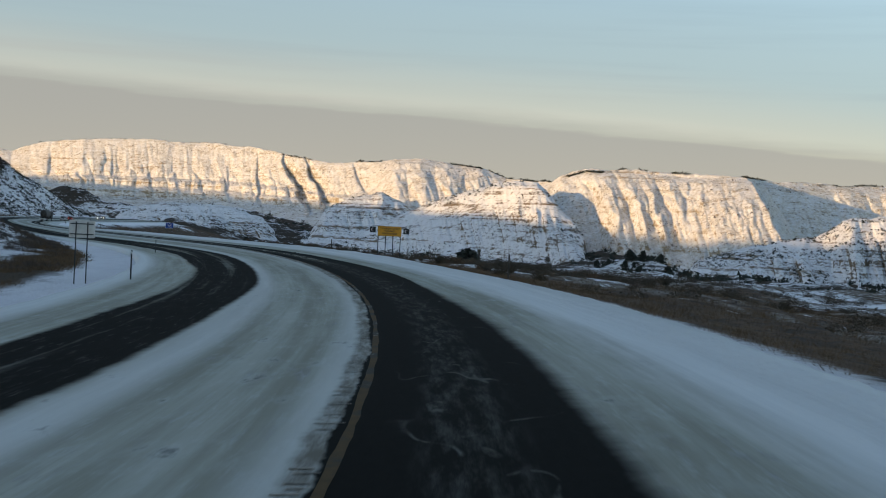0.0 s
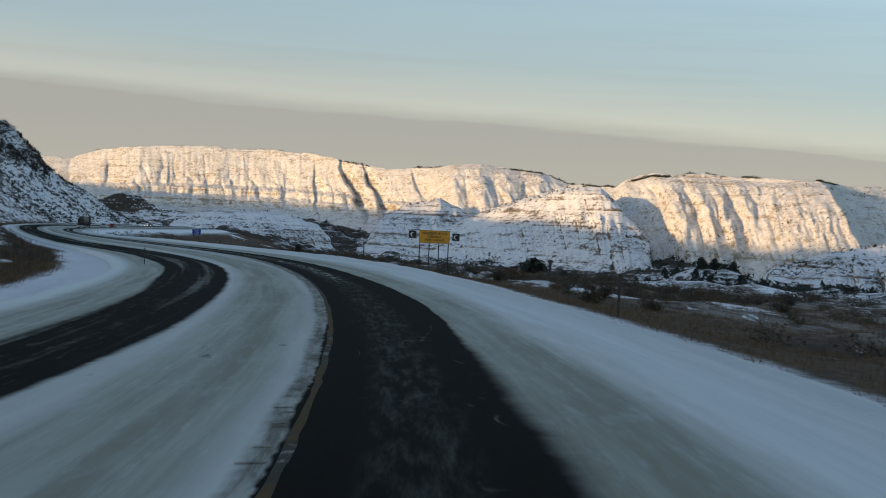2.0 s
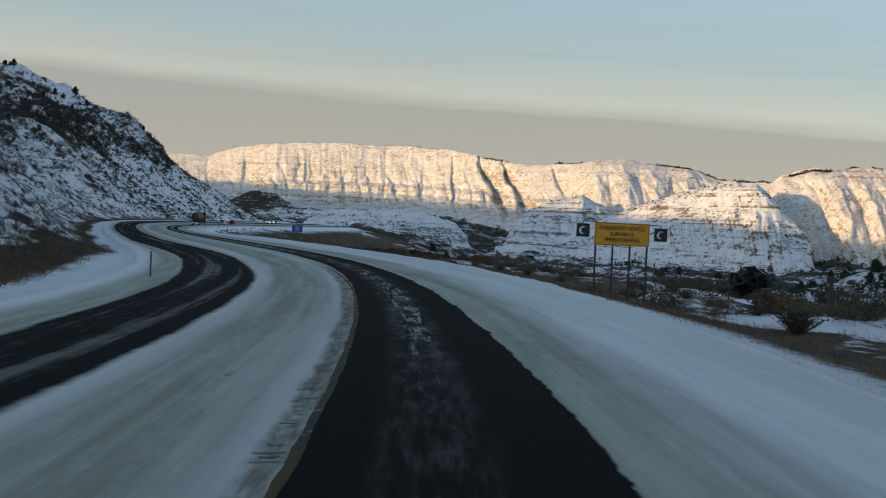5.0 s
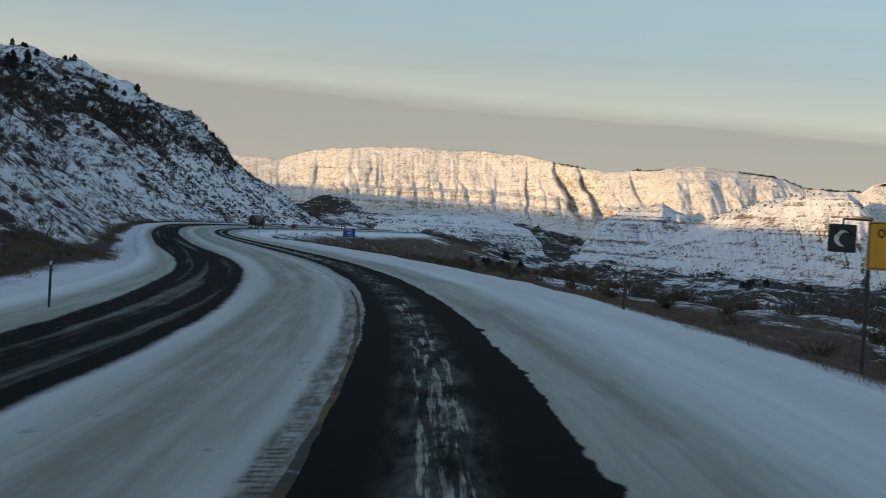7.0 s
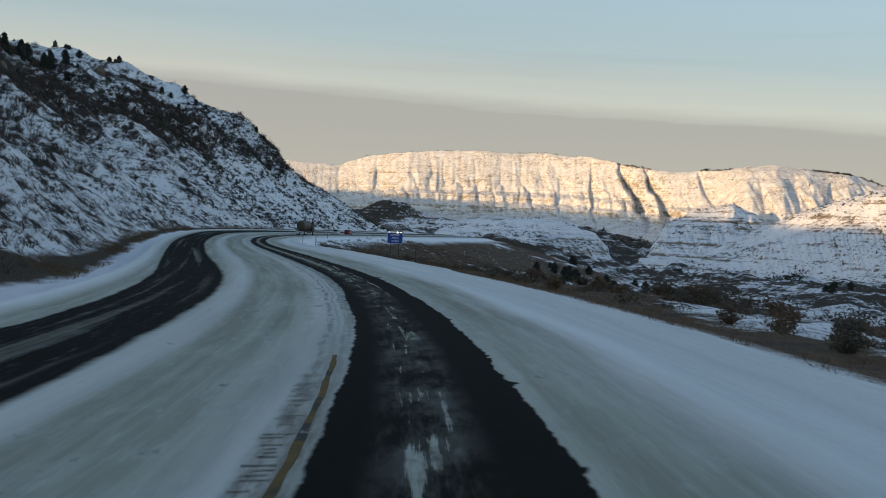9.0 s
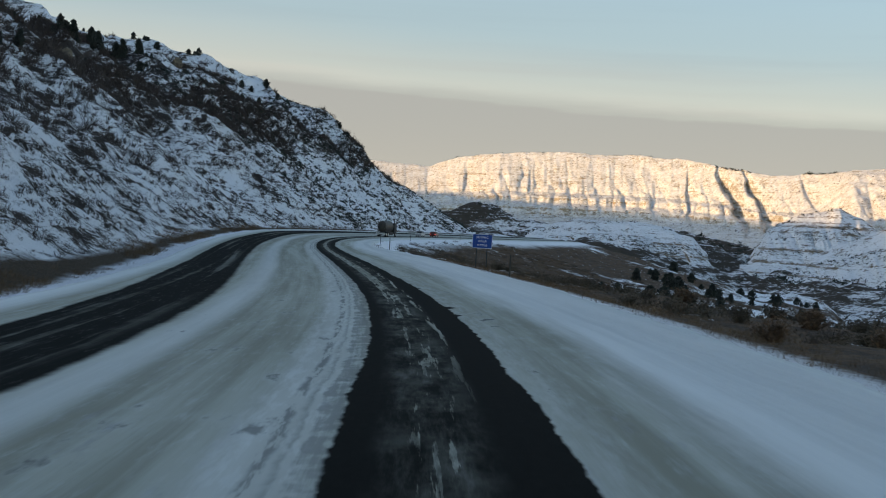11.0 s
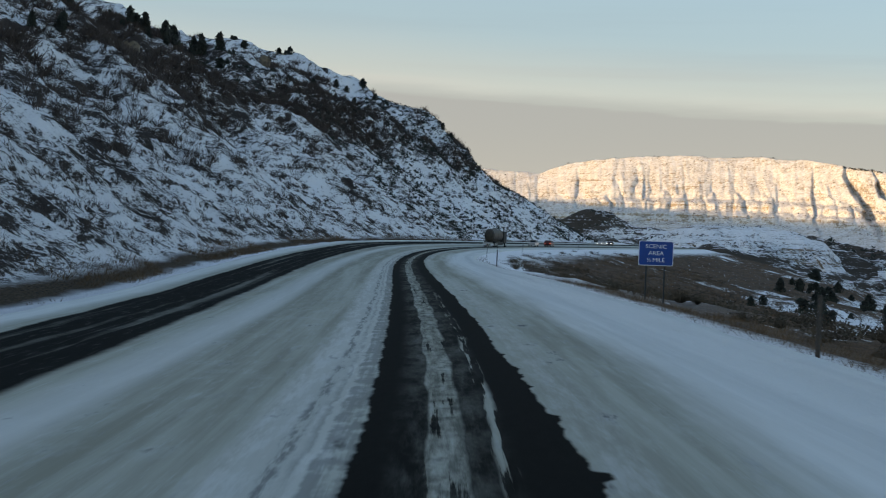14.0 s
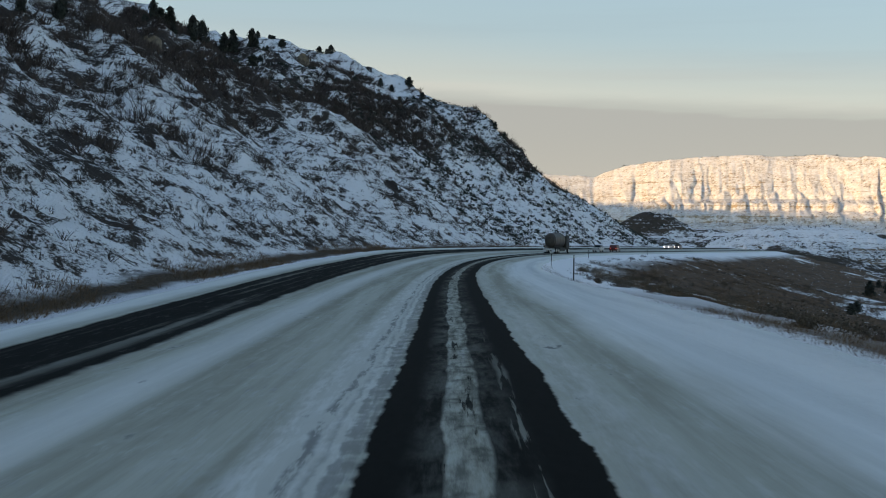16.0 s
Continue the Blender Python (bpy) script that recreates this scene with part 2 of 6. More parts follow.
def ground_material():
    """Brown winter grass with drifts of snow."""
    m, n, l, b = material("winter_grass_ground", 0.95)
    g = Nodes(m)
    o = g.coords("Object")
    big = g.noise(g.mapping(o, (0.018, 0.012, 0.02), (0, 0, 0.5)), 1.0, 5, 0.6)
    mid = g.noise(g.mapping(o, (0.12, 0.07, 0.1), (0, 0, 0.4)), 1.0, 6, 0.65)
    fine = g.noise(o, 1.6, 6, 0.7)
    uv = g.coords("UV")
    f = g.math("ADD", g.math("MULTIPLY", big, 0.6), g.math("ADD", g.math("MULTIPLY", mid, 0.35), g.math("MULTIPLY", fine, 0.25)))
    sx_, dx_ = g.xyz(uv)[0], g.xyz(uv)[1]
    dn = g.math("ADD", dx_, g.math("MULTIPLY_ADD", mid, 9.0, -4.5))
    near_snow = g.math("MULTIPLY", g.step(dn, 20.0, 12.0), g.step(sx_, 270.0, 345.0))
    edge_snow = g.step(g.math("ADD", g.math("ADD", dx_, g.step(sx_, 125.0, 85.0, 0.0, 1.4)), g.math("MULTIPLY_ADD", fine, 2.0, -1.0)), 9.6, 8.4)
    wob = g.math("ADD", dx_, g.math("MULTIPLY_ADD", mid, 10.0, -5.0))
    open_ = g.math("MULTIPLY", g.step(wob, 11.0, 14.0), g.step(wob, 30.0, 26.0))
    rim_ = g.math("MULTIPLY", g.step(wob, 27.0, 30.0), g.step(wob, 46.0, 40.0))
    early = g.math("MULTIPLY", g.step(sx_, 232.0, 200.0), g.step(sx_, 88.0, 118.0))
    late_ = g.math("MULTIPLY", g.step(sx_, 195.0, 225.0), g.step(sx_, 300.0, 270.0))
    f = g.math("ADD", f, g.math("MULTIPLY", g.math("MULTIPLY", late_, g.step(dx_, 40.0, 30.0)), -0.10))
    f = g.math("ADD", f, g.math("MULTIPLY", g.math("MULTIPLY", g.step(sx_, 112.0, 80.0), g.step(wob, 48.0, 36.0)), -0.09))
    f = g.math("ADD", f, g.math("MULTIPLY", early, g.math("ADD", g.math("MULTIPLY", open_, 0.07), g.math("MULTIPLY", rim_, -0.08))))
    f = g.math("ADD", f, g.math("MULTIPLY", g.step(dx_, 14.0, 9.0), -0.06))
    f = g.math("ADD", f, g.math("MULTIPLY", g.step(sx_, 290.0, 335.0, 0.0, -0.035), g.step(dx_, 66.0, 50.0)))
    snowy = g.math("MAXIMUM", g.step(f, 0.60, 0.655), g.math("MAXIMUM", near_snow, g.math("MULTIPLY", edge_snow, 0.9)))
    fleck = g.noise(g.mapping(uv, (0.22, 0.75, 1)), 1.0, 5, 0.65)
    snowy = g.math("MAXIMUM", snowy, g.math("MULTIPLY", g.step(fleck, 0.635, 0.67, 0.0, 0.9), g.step(dx_, 10.5, 13.0)))
    blade = g.noise(g.mapping(uv, (2.2, 9.0, 1)), 1.0, 6, 0.75)
    grass = g.mix(g.step(g.math("MULTIPLY_ADD", fine, 0.45, g.math("MULTIPLY", blade, 0.55)), 0.32, 0.68), (0.014, 0.008, 0.004), (0.165, 0.084, 0.030))
    grass = g.mix(g.step(mid, 0.45, 0.75, 0.0, 0.7), grass, (0.055, 0.030, 0.012))
    mottle = g.noise(g.mapping(uv, (0.30, 0.55, 1)), 1.0, 5, 0.7)
    grass = g.mix(g.step(mottle, 0.50, 0.60, 0.0, 0.75), grass, (0.026, 0.015, 0.008))
    grass = g.mix(g.step(mottle, 0.44, 0.34, 0.0, 0.5), grass, (0.16, 0.100, 0.052))
    frost = g.noise(g.mapping(uv, (0.10, 0.28, 1)), 1.0, 6, 0.7)
    frost = g.math("MULTIPLY", g.step(frost, 0.45, 0.60), g.math("MULTIPLY", g.step(dx_, 13.0, 17.0), g.step(sx_, 240.0, 190.0, 0.0, 0.8)))
    grass = g.mix(g.math("MULTIPLY", frost, g.step(fine, 0.35, 0.6, 0.3, 1.0)), grass, (0.37, 0.34, 0.30))
    l.new(g.mix(snowy, grass, SNOW), b.inputs["Base Color"])
    l.new(g.bump(g.math("ADD", fine, g.math("MULTIPLY", blade, 0.6)), 0.9, 0.3), b.inputs["Normal"])
    return m


def valley_material():
    m, n, l, b = material("snowy_badlands_floor", 0.95)
    b.inputs["Specular IOR Level"].default_value = 0.1
    g = Nodes(m)
    o = g.coords("Object")
    big = g.noise(g.mapping(o, (0.009, 0.009, 0.02)), 1.0, 6, 0.6)
    strata = g.noise(g.mapping(o, (0.012, 0.012, 0.45)), 1.0, 6, 0.7)
    mid = g.noise(g.mapping(o, (0.07, 0.07, 0.2)), 1.0, 7, 0.72)
    fine = g.noise(g.mapping(o, (0.35, 0.35, 0.5)), 1.0, 6, 0.75)
    f = g.math("ADD", g.math("MULTIPLY", big, 0.5), g.math("ADD", g.math("MULTIPLY", mid, 0.35), g.math("ADD", g.math("MULTIPLY", fine, 0.3), g.math("MULTIPLY", strata, 0.3))))
    bare = g.step(f, 0.675, 0.735)
    soil = g.mix(mid, (0.022, 0.019, 0.016), (0.14, 0.115, 0.09))
    snow = g.mix(g.step(fine, 0.45, 0.75), SNOW, (0.66, 0.67, 0.69))
    l.new(g.mix(bare, snow, soil), b.inputs["Base Color"])
    l.new(g.bump(g.math("ADD", mid, g.math("MULTIPLY", fine, 0.4)), 0.9, 5.0), b.inputs["Normal"])
    return m


def bluff_material(name="snow_dusted_clay_bluff", lo=0.70, hi=0.81, clay_a=(0.20, 0.155, 0.105), clay_b=(0.42, 0.33, 0.21), dust_c=(0.46, 0.37, 0.23), dust_k=0.68, steep_k=0.07):
    """Snow-dusted clay bluffs: tan clay shows where it is steep, in broken level bands, with specks of brush."""
    m, n, l, b = material(name, 0.95)
    b.inputs["Specular IOR Level"].default_value = 0.1
    g = Nodes(m)
    o = g.coords("Object")
    strata = g.noise(g.mapping(o, (0.004, 0.004, 0.34)), 1.0, 6, 0.75)
    broken = g.noise(g.mapping(o, (0.06, 0.06, 0.14)), 1.0, 6, 0.7)
    fine = g.noise(g.mapping(o, (0.30, 0.30, 0.5)), 1.0, 6, 0.75)
    speck = g.noise(g.mapping(o, (0.55, 0.55, 0.8)), 1.0, 3, 0.6)
    big = g.noise(g.mapping(o, (0.01, 0.01, 0.02)), 1.0, 3)
    nz = g.xyz(g.n.new("ShaderNodeNewGeometry").outputs["Normal"])[2]
    steep = g.step(nz, 0.6, 0.1)
    f = g.math("ADD", g.math("MULTIPLY", strata, 0.52), g.math("ADD", g.math("MULTIPLY", broken, 0.36), g.math("ADD", g.math("MULTIPLY", fine, 0.38), g.math("MULTIPLY", big, 0.12))))
    f = g.math("ADD", f, g.math("MULTIPLY_ADD", steep, steep_k, -0.02))
    bare = g.step(f, lo, hi)
    dust = g.step(g.math("ADD", g.math("MULTIPLY", broken, 0.35), g.math("MULTIPLY", fine, 0.75)), 0.38, 0.72, 0.06, dust_k)
    clay = g.mix(g.step(strata, 0.35, 0.65), clay_a, clay_b)
    snow = g.mix(dust, SNOW, dust_c)
    col = g.mix(bare, snow, clay)
    dots = g.math("MULTIPLY", g.step(speck, 0.57, 0.66), g.step(broken, 0.40, 0.58, 0.15, 0.9))
    l.new(g.mix(dots, col, (0.11, 0.085, 0.06)), b.inputs["Base Color"])
    rill = g.noise(g.mapping(o, (0.22, 0.22, 0.02)), 1.0, 5, 0.65)
    l.new(g.bump(g.math("ADD", g.math("MULTIPLY", rill, 0.5), g.math("ADD", fine, strata)), 0.6, 1.7), b.inputs["Normal"])
    return m


def road_material():
    """Asphalt lanes worn bare through packed snow; u runs along, v across."""
    m, n, l, b = material("snow_packed_asphalt", 0.7)
    g = Nodes(m)
    uv = g.coords("UV")
    s, d = g.xyz(uv)[0], g.xyz(uv)[1]
    along = g.noise(g.mapping(uv, (0.05, 1.2, 1)), 1.0, 5, 0.6)
    patch = g.noise(g.mapping(uv, (0.35, 1.0, 1)), 1.0, 6, 0.65)
    fine = g.noise(g.mapping(uv, (2.0, 6.0, 1)), 1.0, 5, 0.7)
    ragged = g.noise(g.mapping(uv, (0.9, 0.5, 1)), 1.0, 5, 0.7)
    chip = g.noise(g.mapping(uv, (1.5, 2.2, 1)), 1.0, 4, 0.55)
    tongue = g.noise(g.mapping(uv, (0.42, 0.10, 1)), 1.0, 5, 0.55)
    slow = g.noise(g.mapping(uv, (0.16, 0.3, 1)), 1.0, 3, 0.5)
    scuff = g.noise(g.mapping(uv, (0.5, 4.0, 1)), 1.0, 6, 0.7)
    w = g.math("ADD", g.math("MULTIPLY_ADD", ragged, 0.26, -0.13), g.math("MULTIPLY_ADD", slow, 0.34, -0.17))
    w = g.math("ADD", w, g.math("MULTIPLY_ADD", chip, 0.12, -0.06))
    dw = g.math("ADD", d, w)

    def band(v, a, bb, soft):
        return g.math("MULTIPLY", g.step(v, a - soft, a + soft), g.step(v, bb + soft, bb - soft))
    wide = g.step(s, 210.0, 50.0, 0.0, 0.27)
    inner = g.math("ADD", dw, g.step(s, 180.0, 140.0, 0.0, 0.24))
    inner = g.math("SUBTRACT", inner, g.math("SUBTRACT", g.math("ADD", g.step(s, 105.0, 145.0, 0.0, 0.12), g.step(s, 160.0, 195.0, 0.0, 0.06)), g.step(s, 215.0, 255.0, 0.0, 0.15)))
    outer = g.math("SUBTRACT", dw, wide)
    outer = g.math("ADD", outer, g.math("SUBTRACT", g.step(s, 35.0, 58.0, 0.0, 0.14), g.math("SUBTRACT", g.step(s, 62.0, 80.0, 0.0, 0.32), g.step(s, 95.0, 130.0, 0.0, 0.18))))
    outer = g.math("ADD", outer, g.math("SUBTRACT", g.step(s, 222.0, 255.0, 0.0, 0.24), g.step(s, 165.0, 195.0, 0.0, 0.06)))
    torn = g.math("MULTIPLY", g.step(tongue, 0.54, 0.76, 0.0, 0.34), g.math("MULTIPLY", g.step(s, 105.0, 125.0), g.step(s, 275.0, 235.0)))
    outer = g.math("SUBTRACT", outer, torn)
    soft_in = g.step(s, 95.0, 60.0, 0.0, 0.15)
    soft_out = g.step(s, 76.0, 52.0, 0.0, 0.28)
    late_in = g.step(s, 195.0, 212.0, 0.0, 0.14)
    inner = g.math("SUBTRACT", g.math("ADD", inner, soft_in), late_in)
    own = g.math("MULTIPLY", g.step(inner, -1.42, -1.34), g.step(outer, g.math("ADD", 1.64, g.math("MULTIPLY", soft_out, 0.8)), g.math("SUBTRACT", 1.58, soft_out)))
    drift = g.step(s, 195.0, 290.0, 0.0, 1.4)
    nearer = g.math("MULTIPLY", g.step(s, 45.0, 75.0, 0.0, 0.65), g.step(s, 190.0, 145.0))
    narrow = g.step(s, 125.0, 95.0, 0.0, 0.7)
    d_far = g.math("SUBTRACT", g.math("ADD", dw, drift), nearer)
    far_lane = g.math("MULTIPLY", band(d_far, -11.9, -7.05, 0.2), g.step(g.math("SUBTRACT", d_far, narrow), -12.1, -11.7))
    dark = g.math("MAXIMUM", own, far_lane)
    # snow left between the wheel tracks: crisp dashes over a thin grey film, thicker further on
    dash = g.noise(g.mapping(uv, (0.20, 5.0, 1)), 1.0, 6, 0.62)
    amount = g.step(s, 95.0, 265.0, 0.0, 1.0)
    dd_ = g.math("ADD", d, g.math("MULTIPLY_ADD", slow, 0.5, -0.25))
    reach_ = g.step(s, 200.0, 245.0, 0.0, 0.16)
    core = g.math("MULTIPLY", g.step(dd_, -0.30, -0.22), g.step(g.math("ADD", dd_, reach_), 0.46, 0.36))
    limit = g.math("SUBTRACT", 0.60, g.math("ADD", g.math("MULTIPLY", amount, 0.06), g.math("ADD", g.step(s, 215.0, 250.0, 0.0, 0.11), g.math("MULTIPLY", g.step(s, 100.0, 116.0, 0.0, 0.085), g.step(s, 175.0, 130.0, 0.3, 1.0)))))
    strip = g.math("MULTIPLY", g.math("MULTIPLY", g.step(g.math("SUBTRACT", g.math("MULTIPLY_ADD", dash, 0.65, g.math("MULTIPLY", patch, 0.35)), limit), -0.015, 0.035), core), g.step(s, 90.0, 125.0))
    strip = g.math("MULTIPLY", strip, g.math("MULTIPLY", g.step(chip, 0.32, 0.5, 0.45, 0.95), g.step(scuff, 0.34, 0.60, 0.35, 1.0)))
    side = g.math("MULTIPLY", band(g.math("ADD", d, g.math("MULTIPLY_ADD", slow, 0.4, -0.2)), 0.62, 0.80, 0.06), g.math("MULTIPLY", g.step(s, 190.0, 215.0), g.step(s, 300.0, 240.0)))
    side = g.math("MULTIPLY", side, g.step(dash, 0.50, 0.56, 0.0, 0.9))
    haze = g.math("MULTIPLY", band(d, -0.55, 0.62, 0.3), g.math("ADD", g.step(scuff, 0.42, 0.70, 0.0, 0.13), g.math("MULTIPLY", g.step(patch, 0.42, 0.62, 0.0, 0.16), g.step(s, 90.0, 130.0))))
    arcs = g.noise(g.mapping(uv, (0.16, 0.55, 1), (0, 0, 0.4)), 1.0, 2, 0.45)
    arcs = g.math("MULTIPLY", g.math("MULTIPLY", g.step(g.math("ABSOLUTE", g.math("SUBTRACT", arcs, 0.5)), 0.010, 0.0, 0.0, 0.22), band(d, -0.9, 1.3, 0.3)), g.math("MULTIPLY", g.step(s, 100.0, 80.0), g.step(patch, 0.48, 0.6)))
    film = g.math("MAXIMUM", g.math("MAXIMUM", side, arcs), haze)
    lanes = g.noise(g.mapping(uv, (0.015, 1.1, 1)), 1.0, 3, 0.55)
    strip2 = g.math("MULTIPLY", band(g.math("SUBTRACT", g.math("ADD", d, drift), nearer), -11.3, -7.9, 0.5), g.step(g.math("MULTIPLY_ADD", lanes, 0.8, g.math("MULTIPLY", patch, 0.2)), 0.50, 0.66, 0.0, 0.34))
    strip2 = g.math("MAXIMUM", strip2, g.math("MULTIPLY", band(g.math("ADD", d, drift), -11.6, -7.3, 0.4), g.step(scuff, 0.54, 0.78, 0.0, 0.22)))
    lose = g.math("MAXIMUM", g.math("MAXIMUM", strip, film), strip2)
    bare = g.math("MULTIPLY", dark, g.math("SUBTRACT", 1.0, lose))
    # grimy band along the centre line
    grime = g.math("MULTIPLY", band(dw, -2.10, -1.40, 0.12), g.step(s, 190.0, 150.0))
    # thin bare scratches in the packed snow
    scr = g.math("MULTIPLY", g.step(patch, 0.62, 0.72), g.math("MULTIPLY", band(d, -8.2, 2.8, 0.6), 0.55))
    bare = g.math("MAXIMUM", bare, scr)
    thin = g.noise(g.mapping(uv, (0.22, 1.3, 1)), 1.0, 7, 0.7)
    asphalt = g.mix(fine, (0.0045, 0.005, 0.0045), (0.0125, 0.013, 0.0120))
    sweep = g.noise(g.mapping(uv, (0.012, 0.9, 1)), 1.0, 6, 0.65)
    dirty = g.mix(g.step(g.math("MULTIPLY_ADD", along, 0.5, g.math("MULTIPLY", sweep, 0.5)), 0.38, 0.64), (0.245, 0.245, 0.187), (0.405, 0.415, 0.348))
    dirty = g.mix(g.math("MULTIPLY", g.step(patch, 0.5, 0.75), 0.28), dirty, (0.54, 0.575, 0.56))
    clean = g.mix(along, (0.61, 0.63, 0.595), (0.76, 0.775, 0.74))
    clean = g.mix(g.step(sweep, 0.42, 0.66, 0.0, 0.6), clean, (0.51, 0.535, 0.51))
    edge = g.math("ADD", d, g.math("MULTIPLY_ADD", along, 1.4, -0.7))
    packed = band(edge, -14.2, 3.9, 0.9)
    snow = g.mix(packed, clean, dirty)
    worn = g.math("MULTIPLY", g.math("MULTIPLY", g.step(g.math("MULTIPLY_ADD", thin, 0.6, g.math("MULTIPLY", scuff, 0.4)), 0.54, 0.66), packed), 0.5)
    snow = g.mix(worn, snow, (0.17, 0.17, 0.165))
    snow = g.mix(g.step(scuff, 0.5, 0.75, 0.0, 0.25), snow, (0.64, 0.68, 0.68))
    white = g.math("MULTIPLY", band(d, -6.9, -5.6, 0.5), 0.6)
    white = g.math("MAXIMUM", white, g.math("MULTIPLY", band(d, -2.6, -1.3, 0.4), 0.45))
    late = g.step(s, 150.0, 200.0)
    white = g.math("MAXIMUM", white, g.math("MULTIPLY", late, g.math("MULTIPLY", g.math("MAXIMUM", band(d, -2.7, -1.3, 0.25), g.math("MULTIPLY", band(d, 1.6, 2.3, 0.3), 0.45)), g.step(scuff, 0.35, 0.6, 0.2, 0.6))))
    snow = g.mix(white, snow, clean)
    tick = g.math("MAXIMUM", g.math("MULTIPLY", band(dw, -2.05, -1.88, 0.06), g.step(scuff, 0.44, 0.56)), g.math("MULTIPLY", band(d, 1.95, 2.75, 0.15), g.step(patch, 0.60, 0.66)))
    snow = g.mix(g.math("MULTIPLY", g.math("MULTIPLY", tick, late), 0.75), snow, (0.10, 0.105, 0.10))
    scrape = g.math("MULTIPLY", band(dw, -1.75, -1.05, 0.12), g.math("MULTIPLY", late, g.step(g.math("MULTIPLY_ADD", dash, 0.5, g.math("MULTIPLY", chip, 0.5)), 0.38, 0.54, 0.0, 0.55)))
    scrape = g.math("MULTIPLY", scrape, g.step(g.math("ABSOLUTE", g.math("ADD", dw, 1.62)), 0.03, 0.10))
    snow = g.mix(scrape, snow, (0.07, 0.075, 0.072))
    snow = g.mix(g.math("MULTIPLY", grime, g.step(g.math("MULTIPLY_ADD", scuff, 0.6, g.math("MULTIPLY", patch, 0.4)), 0.38, 0.60, 0.25, 0.9)), snow, (0.095, 0.078, 0.050))
    l.new(g.mix(bare, snow, asphalt), b.inputs["Base Color"])
    b.inputs["Roughness"].default_value = 0.85
    l.new(g.math("MULTIPLY_ADD", bare, -0.23, 0.25), b.inputs["Specular IOR Level"])
    h = g.math("ADD", g.math("MULTIPLY", bare, -0.6), g.math("ADD", g.math("MULTIPLY", along, 0.4), g.math("MULTIPLY", fine, 0.1)))
    lump = g.noise(g.mapping(uv, (1.2, 2.2, 1)), 1.0, 6, 0.65)
    h = g.math("ADD", h, g.math("MULTIPLY", g.math("MULTIPLY", lump, g.step(d, 4.2, 6.2)), 4.5))
    l.new(g.bump(h, 0.6, 0.07), b.inputs["Normal"])
    return m


M_HILL = snow_slope_material()
M_GROUND = ground_material()
M_VALLEY = valley_material()
M_BLUFF = bluff_material()
M_SPUR_PALE = bluff_material("snowy_clay_spur", 0.68, 0.755, (0.07, 0.056, 0.042), (0.24, 0.18, 0.12), (0.58, 0.54, 0.48), 0.35, 0.10)
M_ROAD = road_material()

# ---- the road's line ----
KS = [-70, -48.5, 32.1, 95.9, 159.0, 221.4, 290, 340, 390, 450, 520, 600, 760, 860]
KC = [0.00381, 0.003813, 0.002553, 0.001461, 0.002126, 0.0015, 0.000025, -0.000748, -0.001022, -0.001599, -0.001608, -0.000778, 0.000274, 0.000274]
GS = [-100, 200, 260, 330, 400, 480, 600, 760]
GC = [-0.012, -0.012, -0.0077, -0.0069, -0.0029, -0.0036, -0.0055, -0.0043]
S_ = np.arange(-70, 861, 1.0)
_k = np.interp(S_, KS, KC)
TH = np.cumsum(_k)
TH -= np.interp(0, S_, TH)
RX, RY = np.cumsum(-np.sin(TH)), np.cumsum(np.cos(TH))
RX -= np.interp(0, S_, RX)
RY -= np.interp(0, S_, RY)
RZ = np.cumsum(np.interp(S_, GS, GC))
RZ -= np.interp(0, S_, RZ)
RX, RY, RZ = RX + 0.16 * np.cos(TH), RY + 0.16 * np.sin(TH), RZ - 2.595
BANK = np.tan(np.radians(np.interp(S_, [-100, 290, 360, 430, 900], [3.54, 3.54, 0, -3, -3])))


def at_s(s):
    return [np.interp(s, S_, a) for a in (RX, RY, RZ, TH, BANK)]


# left hillside and right bank, metres above the road's plane
HILL_U = [16, 19, 22, 32, 77, 93, 130, 192, 215, 260, 300]
HILL_H = [-0.25, -0.3, 0.6, 7.5, 38.5, 45, 60.5, 80, 80, 62, 42]


